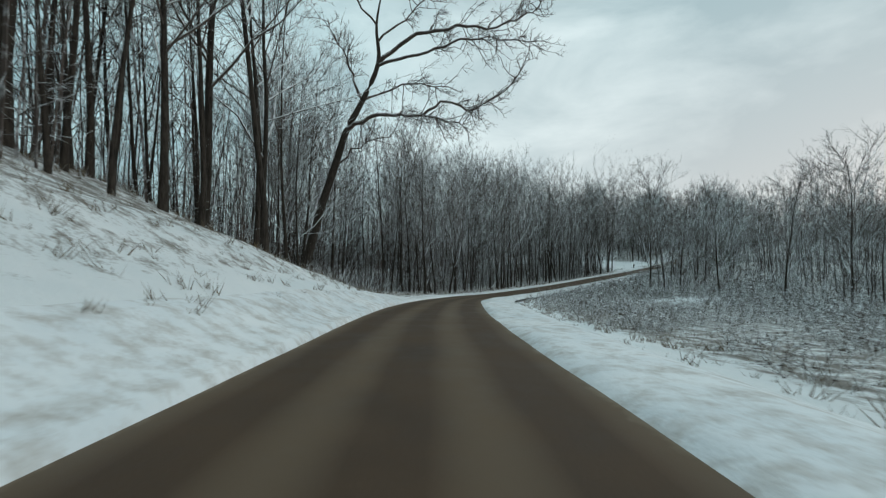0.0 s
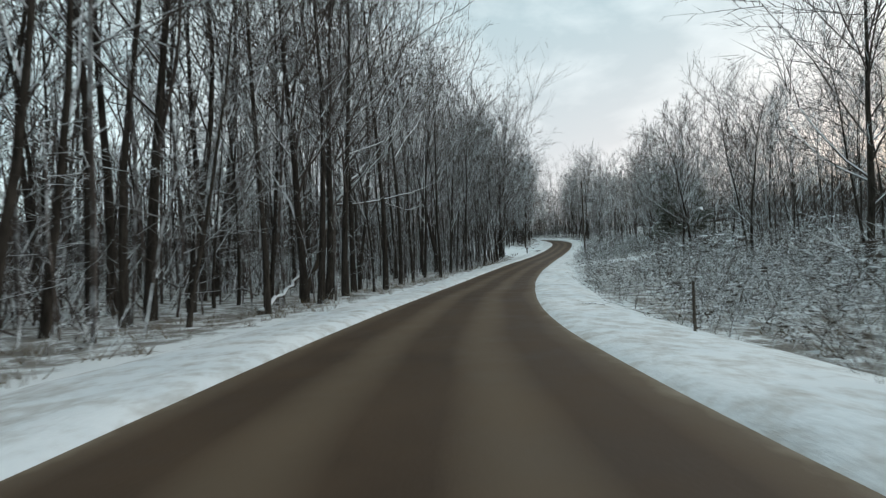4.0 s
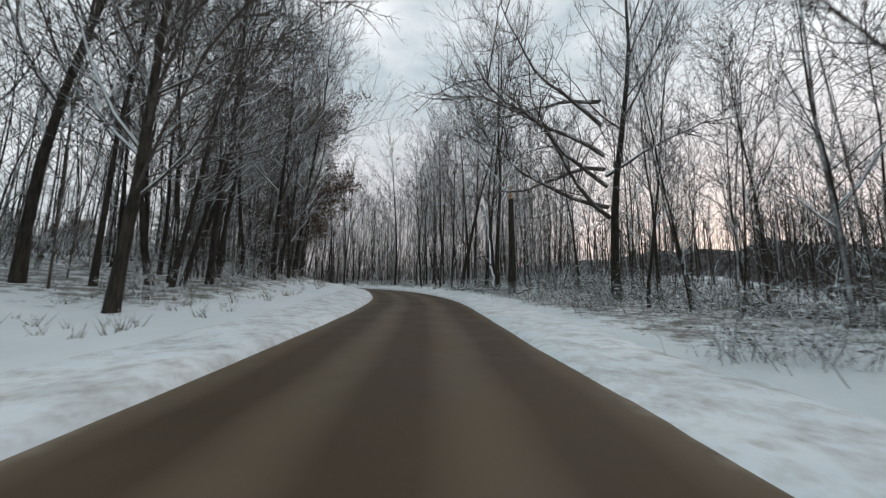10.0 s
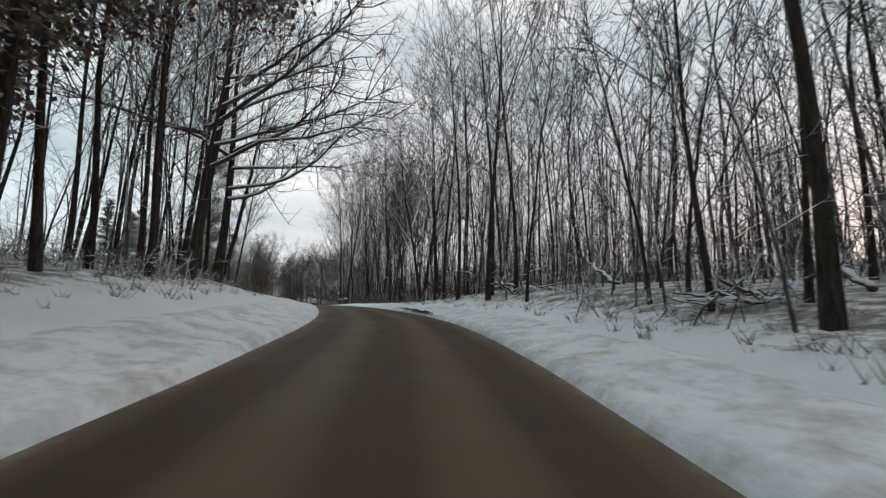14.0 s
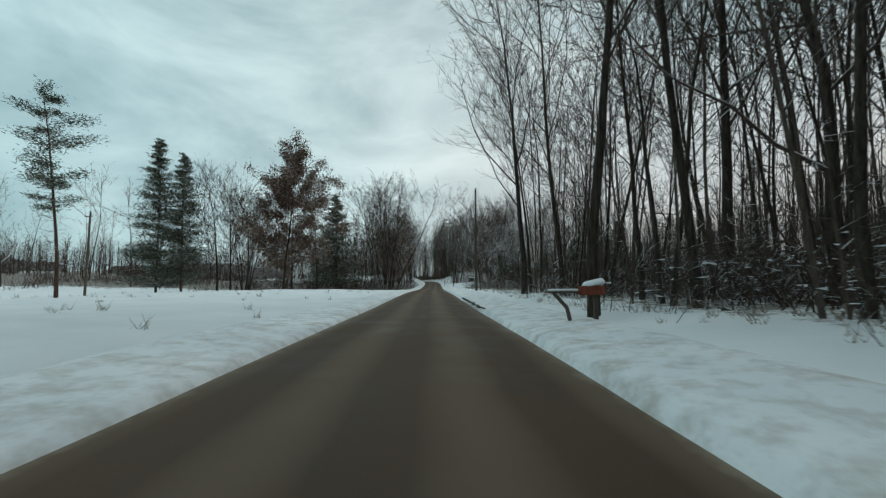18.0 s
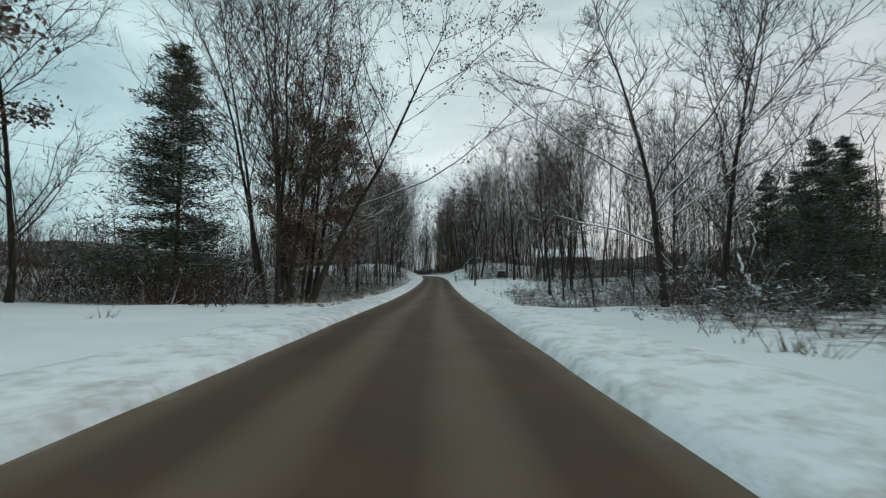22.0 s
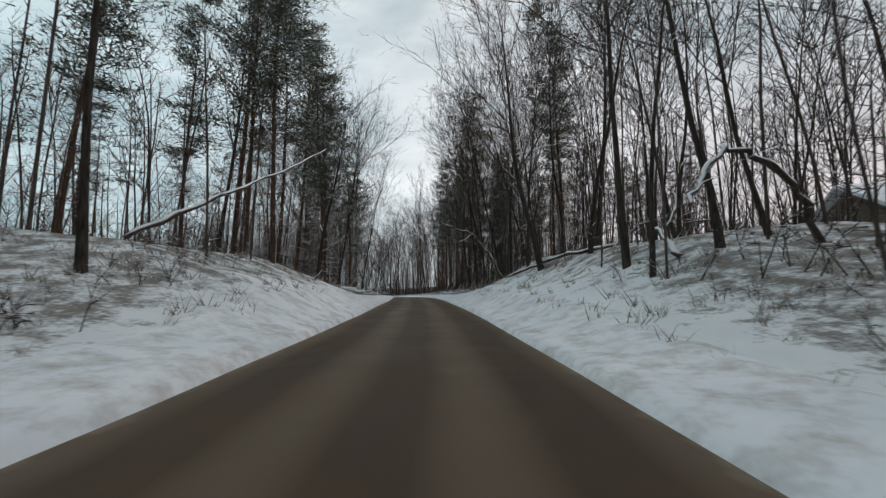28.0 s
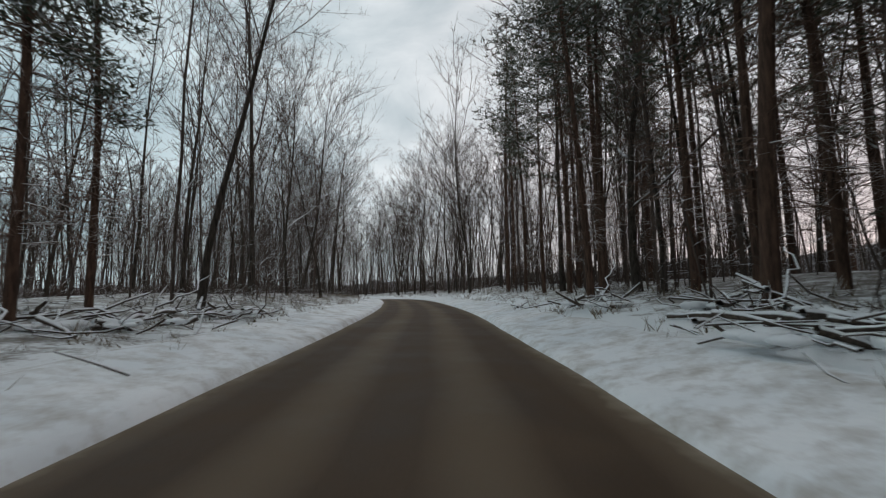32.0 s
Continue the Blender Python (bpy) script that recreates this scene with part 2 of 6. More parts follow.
M_NEEDLE = leaf_material("pine_needles", ((0.0, (0.036, 0.048, 0.034)), (0.6, (0.072, 0.085, 0.058)), (1.0, (0.13, 0.12, 0.085))), 0.7, 0.70, 1.2, 0.3)
M_DEADTWIG = bark_material("dead_brown_twigs", (0.075, 0.045, 0.036), (0.20, 0.135, 0.105), 0.7, 0.4, 0.85)
M_OAKLEAF = leaf_material("brown_oak_leaves", ((0.0, (0.075, 0.048, 0.034)), (0.6, (0.15, 0.092, 0.064)), (1.0, (0.25, 0.175, 0.13))), 0.65, 0.75, 1.2, 0.3)
M_POLE = wood_material("weathered_pole_wood", (0.045, 0.036, 0.028), (0.12, 0.10, 0.08))
M_METAL = plain_material("dull_metal", (0.28, 0.29, 0.30), 0.5, 0.7)
M_WIRE = plain_material("black_cable", (0.02, 0.02, 0.02), 0.6)
M_DARKBOX = plain_material("dark_brown_plastic", (0.040, 0.030, 0.026), 0.6)
M_REDWOOD = wood_material("red_stained_wood", (0.11, 0.030, 0.020), (0.24, 0.075, 0.045))
M_CERAMIC = plain_material("grey_porcelain", (0.35, 0.35, 0.36), 0.3)
M_WALL = wood_material("brown_siding", (0.10, 0.075, 0.055), (0.19, 0.15, 0.11))
M_GLASS = plain_material("dark_window_glass", (0.03, 0.04, 0.05), 0.08)

# ---------------------------------------------------------------- the plan: road line and ground
ROAD = [(-0.2, -25.0, 0.8), (-0.5, -0.0, -0.1), (-0.4, 25.3, -0.9), (2.8, 50.7, -2.1), (12.1, 74.4, -2.9), (26.8, 95.6, -2.4), (43.9, 115.2, -1.0), (61.9, 134.2, 0.6), (79.6, 152.5, 2.8), (95.4, 170.8, 5.2), (106.9, 190.8, 7.4), (113.5, 212.2, 9.2), (115.1, 234.4, 10.3), (114.7, 257.6, 11.0), (113.6, 281.2, 11.3), (112.5, 304.4, 11.7), (111.5, 327.4, 11.9), (110.6, 350.1, 12.0), (109.8, 372.2, 12.3), (109.0, 394.5, 13.0), (108.0, 417.2, 13.9), (106.2, 439.8, 14.7), (103.0, 468.5, 15.5), (97.2, 503.0, 16.0), (86.2, 538.5, 16.1), (66.2, 566.9, 15.5), (35.0, 588.6, 14.0), (-5.9, 605.5, 12.5)]
HALF = 2.85                                       # half the road's width


def smooth_line(points, n=24):
    p = np.array(points, float)
    p = np.vstack([2 * p[0] - p[1], p, 2 * p[-1] - p[-2]])
    t = (np.arange(n) / n)[:, None]
    out = []
    for i in range(1, len(p) - 2):
        a, b, c, d = p[i - 1 : i + 3]
        out.append(0.5 * (2 * b + (c - a) * t + (2 * a - 5 * b + 4 * c - d) * t**2 + (3 * b - a - 3 * c + d) * t**3))
    return np.vstack(out + [p[-2:-1]])


LINE = smooth_line(ROAD)
STEP = np.linalg.norm(np.diff(LINE[:, :2], axis=0), axis=1)
U = np.r_[0, np.cumsum(STEP)]
TAN = np.gradient(LINE[:, :2], axis=0)
TAN /= np.linalg.norm(TAN, axis=1)[:, None]
DIST = np.array([0, 3.1, 6, 10, 16, 30, 60, 120.0])
# rise of the ground above the road at those distances, by metres along the road
LEFT = {
    0: (0, .1, 1.6, 4.6, 7.8, 11, 12, 12), 45: (0, .1, 1.5, 3.8, 6.4, 9.5, 10.5, 10), 57: (0, .1, .9, 2.2, 3.8, 6.5, 8, 8), 67: (0, .05, .2, .5, 1.0, 2.4, 4, 5.5),
    85: (0, 0, .1, .2, .4, .8, 2.5, 6), 160: (0, 0, -.2, -.5, -.5, .2, 2, 5), 176: (0, .05, .1, .1, .5, 1.4, 1.6, 1),
    205: (0, .05, .15, .1, .7, 1.8, 2, 1), 222: (0, .1, .6, 1.2, 1.8, 2.4, 2, 1), 255: (0, .1, .7, 1.4, 2.0, 2.4, 2, 1),
    290: (0, .1, .8, 1.7, 2.3, 2.0, 1, 0), 312: (0, .05, .3, .5, .5, .5, 0, -2), 395: (0, .05, .2, .3, .35, .3, -1, -3),
    412: (0, 0, 0, -.2, -.4, -.2, 1.5, 4), 452: (0, 0, -.1, -.2, -.2, .3, 2, 5), 468: (0, .05, .2, .4, .7, 1.2, 1, 1), 480: (0, .05, .5, 1.0, 1.4, 1.8, 1.5, 1),
    487: (0, .1, 1.7, 3.0, 3.5, 3.0, 2, 1), 499: (0, .1, 1.8, 3.2, 3.6, 2.8, 1.6, .5), 506: (0, .15, 1.0, 1.6, 1.8, 1.4, 1, 0), 520: (0, .05, .5, 1.0, 1.2, 1, .5, 0), 760: (0, .05, .4, .9, 1.2, .8, 0, 0),
}
RIGHT = {
    0: (0, -.1, -.4, -.8, -1.0, -1.5, -2, -2), 80: (0, -.15, -.5, -.8, -.9, -1.2, -2, -2), 110: (0, -.2, -.5, -.5, -.4, .3, 2, 6),
    150: (0, -.2, -.3, .0, .6, 1.6, 4, 8), 195: (0, -.2, -.2, .3, .8, 1.4, 2, 3), 212: (0, 0, .2, .3, -.3, -3, -6, -8),
    234: (0, .05, .4, .8, .8, .3, -1, 2), 255: (0, .1, .4, 1.2, 2.0, 3, 5, 8), 288: (0, .1, .6, 1.9, 2.6, 3.4, 6, 9),
    312: (0, .1, .4, .7, 1.0, 1.2, 1.5, 1), 350: (0, .1, .4, .5, .6, 1.4, 4, 8), 400: (0, .1, .4, .6, .9, 1.8, 4, 8),
    416: (0, -.05, -.4, -1.5, -1.9, -1.4, 0, 0), 436: (0, -.05, -.3, -1.3, -1.5, -.3, 1, 1), 446: (0, 0, .1, .3, .8, 1.8, 4, 5),
    466: (0, 0, .2, .5, .8, 1.1, 1.4, 3), 478: (0, .05, .4, .9, 1.3, 1.4, 1.6, 3), 488: (0, .1, 1.4, 3.3, 4.0, 2.6, 2.2, 3), 507: (0, .1, 1.6, 3.8, 4.9, 3.8, 3, 3), 526: (0, .05, .6, 1.3, 1.9, 2, 2, 2), 760: (0, .05, .5, 1.2, 1.8, 2, 2, 2),
}


def profile(table, u, d):
    keys = np.array(sorted(table), float)
    rows = np.array([table[int(k)] for k in keys])
    at = np.stack([np.interp(u, keys, rows[:, j]) for j in range(len(DIST))], -1)
    j = np.clip(np.searchsorted(DIST, d, side="right") - 1, 0, len(DIST) - 2)
    f = np.clip((d - DIST[j]) / (DIST[j + 1] - DIST[j]), 0, 1)
    f = f * f * (3 - 2 * f) * 0.5 + f * 0.5
    n = np.arange(len(u))
    return at[n, j] * (1 - f) + at[n, j + 1] * f


def waves(x, y, seed):
    """Cheap smooth unevenness between -1 and 1, several sizes of hummock."""
    r = np.random.RandomState(seed)
    out = 0 * x
    for size, amp in ((41, .4), (19, .25), (9, .18), (4.3, .1), (2.2, .07)):
        for _ in range(3):
            a, p = r.uniform(0, 6.28, 2)
            out = out + amp / 1.7 * np.sin((x * np.cos(a) + y * np.sin(a)) * 6.28 / size + p)
    return out


def locate(x, y):
    """Metres along the road, signed distance from it (right is positive) and the road's height there."""
    x, y = np.atleast_1d(np.asarray(x, float)), np.atleast_1d(np.asarray(y, float))
    u, d, z = np.empty_like(x), np.empty_like(x), np.empty_like(x)
    for a in range(0, len(x), 4000):
        s = slice(a, a + 4000)
        dx, dy = x[s, None] - LINE[None, :, 0], y[s, None] - LINE[None, :, 1]
        q = np.hypot(dx, dy)
        i = q.argmin(1)
        n = np.arange(len(i))
        along = dx[n, i] * TAN[i, 0] + dy[n, i] * TAN[i, 1]
        side = np.sign(dx[n, i] * TAN[i, 1] - dy[n, i] * TAN[i, 0])
        u[s] = U[i] + np.clip(along, -2, 2)
        d[s] = side * np.where(np.abs(along) > 3, q[n, i], np.abs(dx[n, i] * TAN[i, 1] - dy[n, i] * TAN[i, 0]))
        near = np.interp(u[s], U, LINE[:, 2])
        w = np.exp(-(q - q[n, i][:, None]) / 9.0)
        far = (w * LINE[None, :, 2]).sum(1) / w.sum(1)
        f = np.clip((q[n, i] - 7) / 15, 0, 1)
        z[s] = near * (1 - f) + far * f
    return u, d, z


def height(x, y, sink=0.10, wide=0.5):
    x, y = np.asarray(x, float), np.asarray(y, float)
    u, d, z = locate(x, y)
    a = np.abs(d)
    rise = np.where(d < 0, profile(LEFT, u, a), profile(RIGHT, u, a))
    rough = np.clip((a - 3) / 10, 0, 1) * 0.22 + np.clip((a - 40) / 100, 0, 1) * 1.4
    hills = np.clip((a - 150) / 500, 0, 1) * (10 + 14 * np.sin(x / 170 + 1) * np.cos(y / 210))
    return z + rise + rough * waves(x, y, 4) + hills - sink * (a < HALF + wide), u, d


def at(u, d):
    """The place u metres along the road and d metres to its right."""
    x = np.interp(u, U, LINE[:, 0]) + d * np.interp(u, U, TAN[:, 1])
    y = np.interp(u, U, LINE[:, 1]) - d * np.interp(u, U, TAN[:, 0])
    return float(x), float(y), float(height([x], [y])[0][0])


# ---------------------------------------------------------------- meshes


def raw_mesh(name, v, f, mat, smooth=False, attrs=()):
    """A mesh from arrays of places and of triangles or quads."""
    v, f = np.asarray(v, np.float32), np.asarray(f, np.int32)
    me = bpy.data.meshes.new(name)
    k = f.shape[1]
    me.vertices.add(len(v))
    me.vertices.foreach_set("co", v.ravel())
    me.loops.add(f.size)
    me.loops.foreach_set("vertex_index", f.ravel())
    me.polygons.add(len(f))
    me.polygons.foreach_set("loop_start", np.arange(0, f.size, k, dtype=np.int32))
    me.polygons.foreach_set("use_smooth", np.full(len(f), smooth))
    for key, values in attrs:
        me.attributes.new(key, "FLOAT", "POINT").data.foreach_set("value", np.asarray(values, np.float32))
    me.update(calc_edges=True)
    me.materials.append(mat)
    return me


def tube(points, radii, sides):
    """Places and triangles of a tapered round bar along the points."""
    p, r = np.asarray(points, float), np.asarray(radii, float)
    t = np.gradient(p, axis=0)
    t /= np.linalg.norm(t, axis=1)[:, None] + 1e-9
    ref = np.where(np.abs(t[:, 2:3]) > 0.9, [[1.0, 0, 0]], [[0, 0, 1.0]])
    a = np.cross(t, ref)
    a /= np.linalg.norm(a, axis=1)[:, None] + 1e-9
    b = np.cross(t, a)
    ang = np.arange(sides) / sides * 2 * np.pi
    v = p[:, None] + r[:, None, None] * (np.cos(ang)[None, :, None] * a[:, None] + np.sin(ang)[None, :, None] * b[:, None])
    f = []
    for i in range(len(p) - 1):
        for j in range(sides):
            k = (j + 1) % sides
            q = (i * sides + j, i * sides + k, (i + 1) * sides + k, (i + 1) * sides + j)
            f += [(q[0], q[2], q[1]), (q[0], q[3], q[2])]
    return v.reshape(-1, 3), np.array(f)


def spike(points, radius):
    """A three-sided twig that ends in a point."""
    p = np.asarray(points, float)
    v, f = tube(p, np.linspace(radius, radius * .5, len(p)), 3)
    n = len(p) - 1
    v = np.vstack([v[: 3 * n], p[-1:]])
    f = f[: 6 * (n - 1)]
    b = 3 * (n - 1)
    return v, np.vstack([f.reshape(-1, 3), [(b, 3 * n, b + 1), (b + 1, 3 * n, b + 2), (b + 2, 3 * n, b)]])


class Bag:
    """Gathers pieces of geometry into one mesh."""

    def __init__(self):
        self.v, self.f, self.n = [], [], 0

    def add(self, v, f):
        self.v.append(v)
        self.f.append(np.asarray(f) + self.n)
        self.n += len(v)

    def arrays(self):
        return np.vstack(self.v), np.vstack(self.f)


def part(name, mesh, parent, label="", m=None):
    ob = new(name, mesh)
    ob.parent = parent
    if m is not None:
        ob.matrix_basis = m
    return tagged(ob, label) if label else ob


def box(x0, y0, z0, x1, y1, z1, bevel=0.01):
    bm = bmesh.new()
    bmesh.ops.create_cube(bm, size=1)
    for v in bm.verts:
        v.co = Vector(((x0 + x1) / 2 + v.co.x * (x1 - x0), (y0 + y1) / 2 + v.co.y * (y1 - y0), (z0 + z1) / 2 + v.co.z * (z1 - z0)))
    if bevel:
        bmesh.ops.bevel(bm, geom=bm.edges, offset=bevel, segments=1, affect="EDGES")
    return bm


def bm_mesh(name, bm, mat, smooth=False):
    me = bpy.data.meshes.new(name)
    bm.to_mesh(me)
    bm.free()
    me.materials.append(mat)
    for p in me.polygons:
        p.use_smooth = smooth
    return me


# ---------------------------------------------------------------- ground, road, verges
FOREST = [  # side, from, to, nearest, farthest distance, trees per 100 square metres, kinds, size
    (-1, 0, 62, 12, 60, 8.0, "a", 1.15), (-1, 66, 82, 17.5, 52, 13, "a", 1.05), (-1, 76, 82, 10, 17, 6, "a", .9), (-1, 82, 108, 7.5, 50, 11.5, "a", .98), (-1, 108, 168, 7, 60, 7.5, "a", 1.1), (-1, 163, 180, 8.5, 34, 20, "a", 1.05), (-1, 204, 217, 13, 24, 6.0, "a", .85), (-1, 196, 212, 24, 60, 6.0, "a", 1.05), (-1, 212, 224, 33, 62, 6.0, "a", 1.0), (-1, 217, 243, 9, 25, 5.5, "a", .95), (-1, 243, 302, 9, 55, 4.2, "a", 1.0),
    (-1, 431, 442, 8, 15, 5.0, "b", .68), (-1, 442, 458, 7.5, 24, 5.0, "b", .70), (-1, 458, 482, 7.5, 32, 3.4, "b", 1.0), (-1, 482, 530, 8, 50, 2.4, "bbp", 1.0), (-1, 530, 600, 8, 40, 1.7, "b", 1.1), (-1, 600, 720, 7.5, 60, 3.6, "b", 1.1),
    (1, 20, 130, 40, 90, 3.4, "a", .52), (1, 120, 204, 20, 70, 3.6, "a", .6), (1, 203, 240, 10, 58, 2.8, "a", .6), (1, 236, 306, 7.5, 60, 6.0, "a", 1.0), (1, 316, 345, 9, 60, 6.0, "b", 1.0), (1, 345, 359, 8.5, 34, 8.5, "b", 1.0),
    (1, 359, 412, 17, 60, 1.3, "b", .46), (1, 412, 446, 28, 70, 1.6, "b", .8), (1, 440, 470, 16.5, 60, 3.8, "b", .95), (1, 470, 500, 7.5, 50, 4.0, "b", 1.0), (1, 500, 534, 8.5, 50, 4.6, "b", 1.0), (1, 534, 580, 8.5, 50, 7.0, "bpp", 1.0), (1, 580, 720, 7.5, 60, 4.5, "b", 1.1),
]
BRUSH = [  # side, from, to, nearest, farthest, clumps per 100 square metres, height
    (-1, 20, 70, 9, 24, 5, .8), (-1, 70, 166, 5.8, 24, 9, .9), (-1, 209, 300, 8, 22, 20, 1.25), (-1, 406, 458, 5.8, 24, 32, 1.6), (-1, 458, 640, 6.0, 22, 10, .9),
    (-1, 166, 206, 32, 46, 10, 1.3), (-1, 150, 181, 5.8, 18, 16, 1.2),
    (1, 20, 95, 8.5, 30, 20, 1.8), (1, 20, 120, 30, 60, 12, 2.8), (1, 95, 150, 6, 24, 26, 1.9), (1, 98, 150, 13, 32, 7, 3.6), (1, 150, 204, 6.2, 24, 34, 2.6), (1, 203, 240, 5.8, 26, 28, 1.8), (1, 240, 306, 7, 24, 11, 1.2),
    (1, 312, 362, 8.5, 26, 26, 2.2), (1, 362, 410, 7.5, 26, 20, 1.8), (1, 410, 446, 20, 32, 16, 1.5), (1, 428, 446, 9.5, 30, 22, 1.5), (1, 440, 470, 15.5, 34, 16, 1.3), (1, 468, 640, 7, 22, 9, .9), (1, 472, 484, 7.5, 16, 22, 1.5), (-1, 464, 482, 7, 18, 22, 1.5),
]


def litter_at(u, d):
    a = np.abs(d)
    out = np.full(len(u), 0.05)
    for side, u0, u1, d0, d1, n, *_ in FOREST + BRUSH:
        w = (np.sign(d) == side) * np.clip((u - u0 + 4) / 8, 0, 1) * np.clip((u1 + 4 - u) / 8, 0, 1) * np.clip((a - d0 + 3) / 4, 0, 1) * np.clip((d1 + 6 - a) / 6, 0, 1)
        out = np.maximum(out, w * 0.62)
    for side, u0, u1, d0, d1, amt in ((-1, 20, 76, 5.5, 24, .5), (1, 25, 105, 7, 40, .30), (-1, 458, 600, 4.5, 11, .54), (1, 470, 600, 5.0, 11, .50), (-1, 300, 400, 6, 60, .2), (-1, 406, 462, 7, 110, .85)):
        w = (np.sign(d) == side) * np.clip((u - u0 + 4) / 8, 0, 1) * np.clip((u1 + 4 - u) / 8, 0, 1) * np.clip((a - d0 + 1) / 2, 0, 1) * np.clip((d1 + 6 - a) / 6, 0, 1)
        out = np.maximum(out, w * amt)
    open_field = (d < 0) & (u > 286) & (u < 412)
    far_floor = np.where(open_field, np.clip((a - 98) / 14, 0, 1), np.clip((a - 50) / 16, 0, 1)) * 0.60
    return np.maximum(out, far_floor)


def uneven_axis(lo, hi, fine, reach):
    mid = np.arange(lo, hi, fine)
    out = fine * 1.25 ** np.arange(1, 60)
    out = np.cumsum(out)
    out = out[out < reach]
    return np.r_[(lo - out)[::-1], mid, hi + out]


gx, gy = uneven_axis(-48, 190, 1.3, 2600), uneven_axis(-12, 600, 1.3, 2600)
XX, YY = np.meshgrid(gx, gy)
gz, gu, gd = height(XX.ravel(), YY.ravel(), 0.32, 1.4)
nx, ny = len(gx), len(gy)
q = np.arange(nx * ny).reshape(ny, nx)
gf = np.stack([q[:-1, :-1], q[:-1, 1:], q[1:, 1:], q[1:, :-1]], -1).reshape(-1, 4)
ground = new("ground", raw_mesh("ground", np.stack([XX.ravel(), YY.ravel(), gz], 1), gf, M_GROUND, True, (("litter", litter_at(gu, gd)),)))
tagged(ground, "snow-covered ground with dead grass and leaves", "ground", kind="structure")

ru = np.arange(2, U[-1] - 2, 0.6)
across = np.linspace(-1, 1, 17)
rx, ry, rz = (np.interp(ru, U, LINE[:, j]) for j in range(3))
tx, ty = np.interp(ru, U, TAN[:, 0]), np.interp(ru, U, TAN[:, 1])
rd = across[None] * (HALF + 0.25)
rv = np.stack([rx[:, None] + rd * ty[:, None], ry[:, None] - rd * tx[:, None], rz[:, None] + 0.05 * (1 - across[None] ** 2) + 0 * rd], -1).reshape(-1, 3)
k = len(across)
q = np.arange(len(ru) * k).reshape(len(ru), k)
rf = np.stack([q[:-1, :-1], q[:-1, 1:], q[1:, 1:], q[1:, :-1]], -1).reshape(-1, 4)
road = new("road", raw_mesh("road", rv, rf, M_ROAD, True, (("across", np.tile(across, len(ru))),)))
tagged(road, "narrow wet brown country road with salt streaks", "road", kind="structure")

for side, name in ((-1, "verge_left"), (1, "verge_right")):
    # a low ridge of ploughed snow with a ragged edge towards the road
    stations = np.array([0, .12, .35, .7, 1.2, 2.0, 3.0])
    rise = np.array([.0, .08, .13, .14, .11, .10, -.12])
    rag = 0.11 * waves(ru * .45, ru * 0 + 7 * side, 9) + 0.035 * waves(ru * 1.3, ru * 0, 10 + side)
    dd = side * (HALF - 0.05 + rag[:, None] + stations[None])
    vx, vy = rx[:, None] + dd * ty[:, None], ry[:, None] - dd * tx[:, None]
    base = np.maximum(height(vx.ravel(), vy.ravel(), 0.0)[0].reshape(dd.shape), (rz - 0.03)[:, None] + 0 * dd)
    lump = 1 + 0.5 * waves(vx * 3, vy * 3, 12)
    vz = np.where(stations[None] < 0.05, rz[:, None] + 0.0, base + rise[None] * lump)
    m = len(stations)
    q = np.arange(len(ru) * m).reshape(len(ru), m)
    f = np.stack([q[:-1, :-1], q[:-1, 1:], q[1:, 1:], q[1:, :-1]], -1).reshape(-1, 4)
    ob = new(name, raw_mesh(name, np.stack([vx, vy, vz], -1).reshape(-1, 3), f[:, ::side], M_SLUSH, True))
    tagged(ob, "ploughed snow along the road with a dirty ragged edge", "snow bank", kind="structure")

# ---------------------------------------------------------------- trees


def bend(r, start, way, length, n, wander, lift=0.0):
    """A crooked line from start."""
    p, w = [np.array(start, float)], np.array(way, float)
    for _ in range(n):
        w = w + r.normal(0, wander, 3) + (0, 0, lift)
        w /= np.linalg.norm(w)
        p.append(p[-1] + w * length / n)
    return np.array(p)


def turned(r, axis, angle):
    """A way that leans from the axis by the angle, round about at random."""
    side = np.cross(axis, r.normal(0, 1, 3))
    side /= np.linalg.norm(side) + 1e-9
    return axis * math.cos(angle) + side * math.sin(angle)


def turned_all(r, axes, angles):
    """Ways that lean from the axes by the angles, round about at random."""
    side = np.cross(axes, r.normal(0, 1, axes.shape))
    side /= np.linalg.norm(side, axis=1)[:, None] + 1e-9
    return axes * np.cos(angles)[:, None] + side * np.sin(angles)[:, None]


def sprigs(r, start, way, width):
    """The finest twigs: one slim pointed face each."""
    b = np.cross(way, r.normal(0, 1, way.shape))
    b *= (np.reshape(width, (-1, 1)) * .5) / (np.linalg.norm(b, axis=1)[:, None] + 1e-9)
    v = np.stack([start - b, start + b, start + way], 1).reshape(-1, 3)
    return v, np.arange(len(v)).reshape(-1, 3)


def rods(start, way, radius):
    """Three-sided twigs that end in a point, many at once."""
    t = way / (np.linalg.norm(way, axis=1)[:, None] + 1e-9)
    a = np.cross(t, np.where(np.abs(t[:, 2:3]) > .9, [[1.0, 0, 0]], [[0, 0, 1.0]]))
    a /= np.linalg.norm(a, axis=1)[:, None] + 1e-9
    b = np.cross(t, a)
    rad = np.reshape(radius, (-1, 1)) * np.ones((len(start), 1))
    ring = [start + rad * (math.cos(k * 2.0944) * a + math.sin(k * 2.0944) * b) for k in range(3)]
    v = np.stack([*ring, start + way], 1).reshape(-1, 3)
    n = np.arange(len(start))[:, None] * 4
    return v, np.concatenate([n + [[0, 3, 1]], n + [[1, 3, 2]], n + [[2, 3, 0]]])


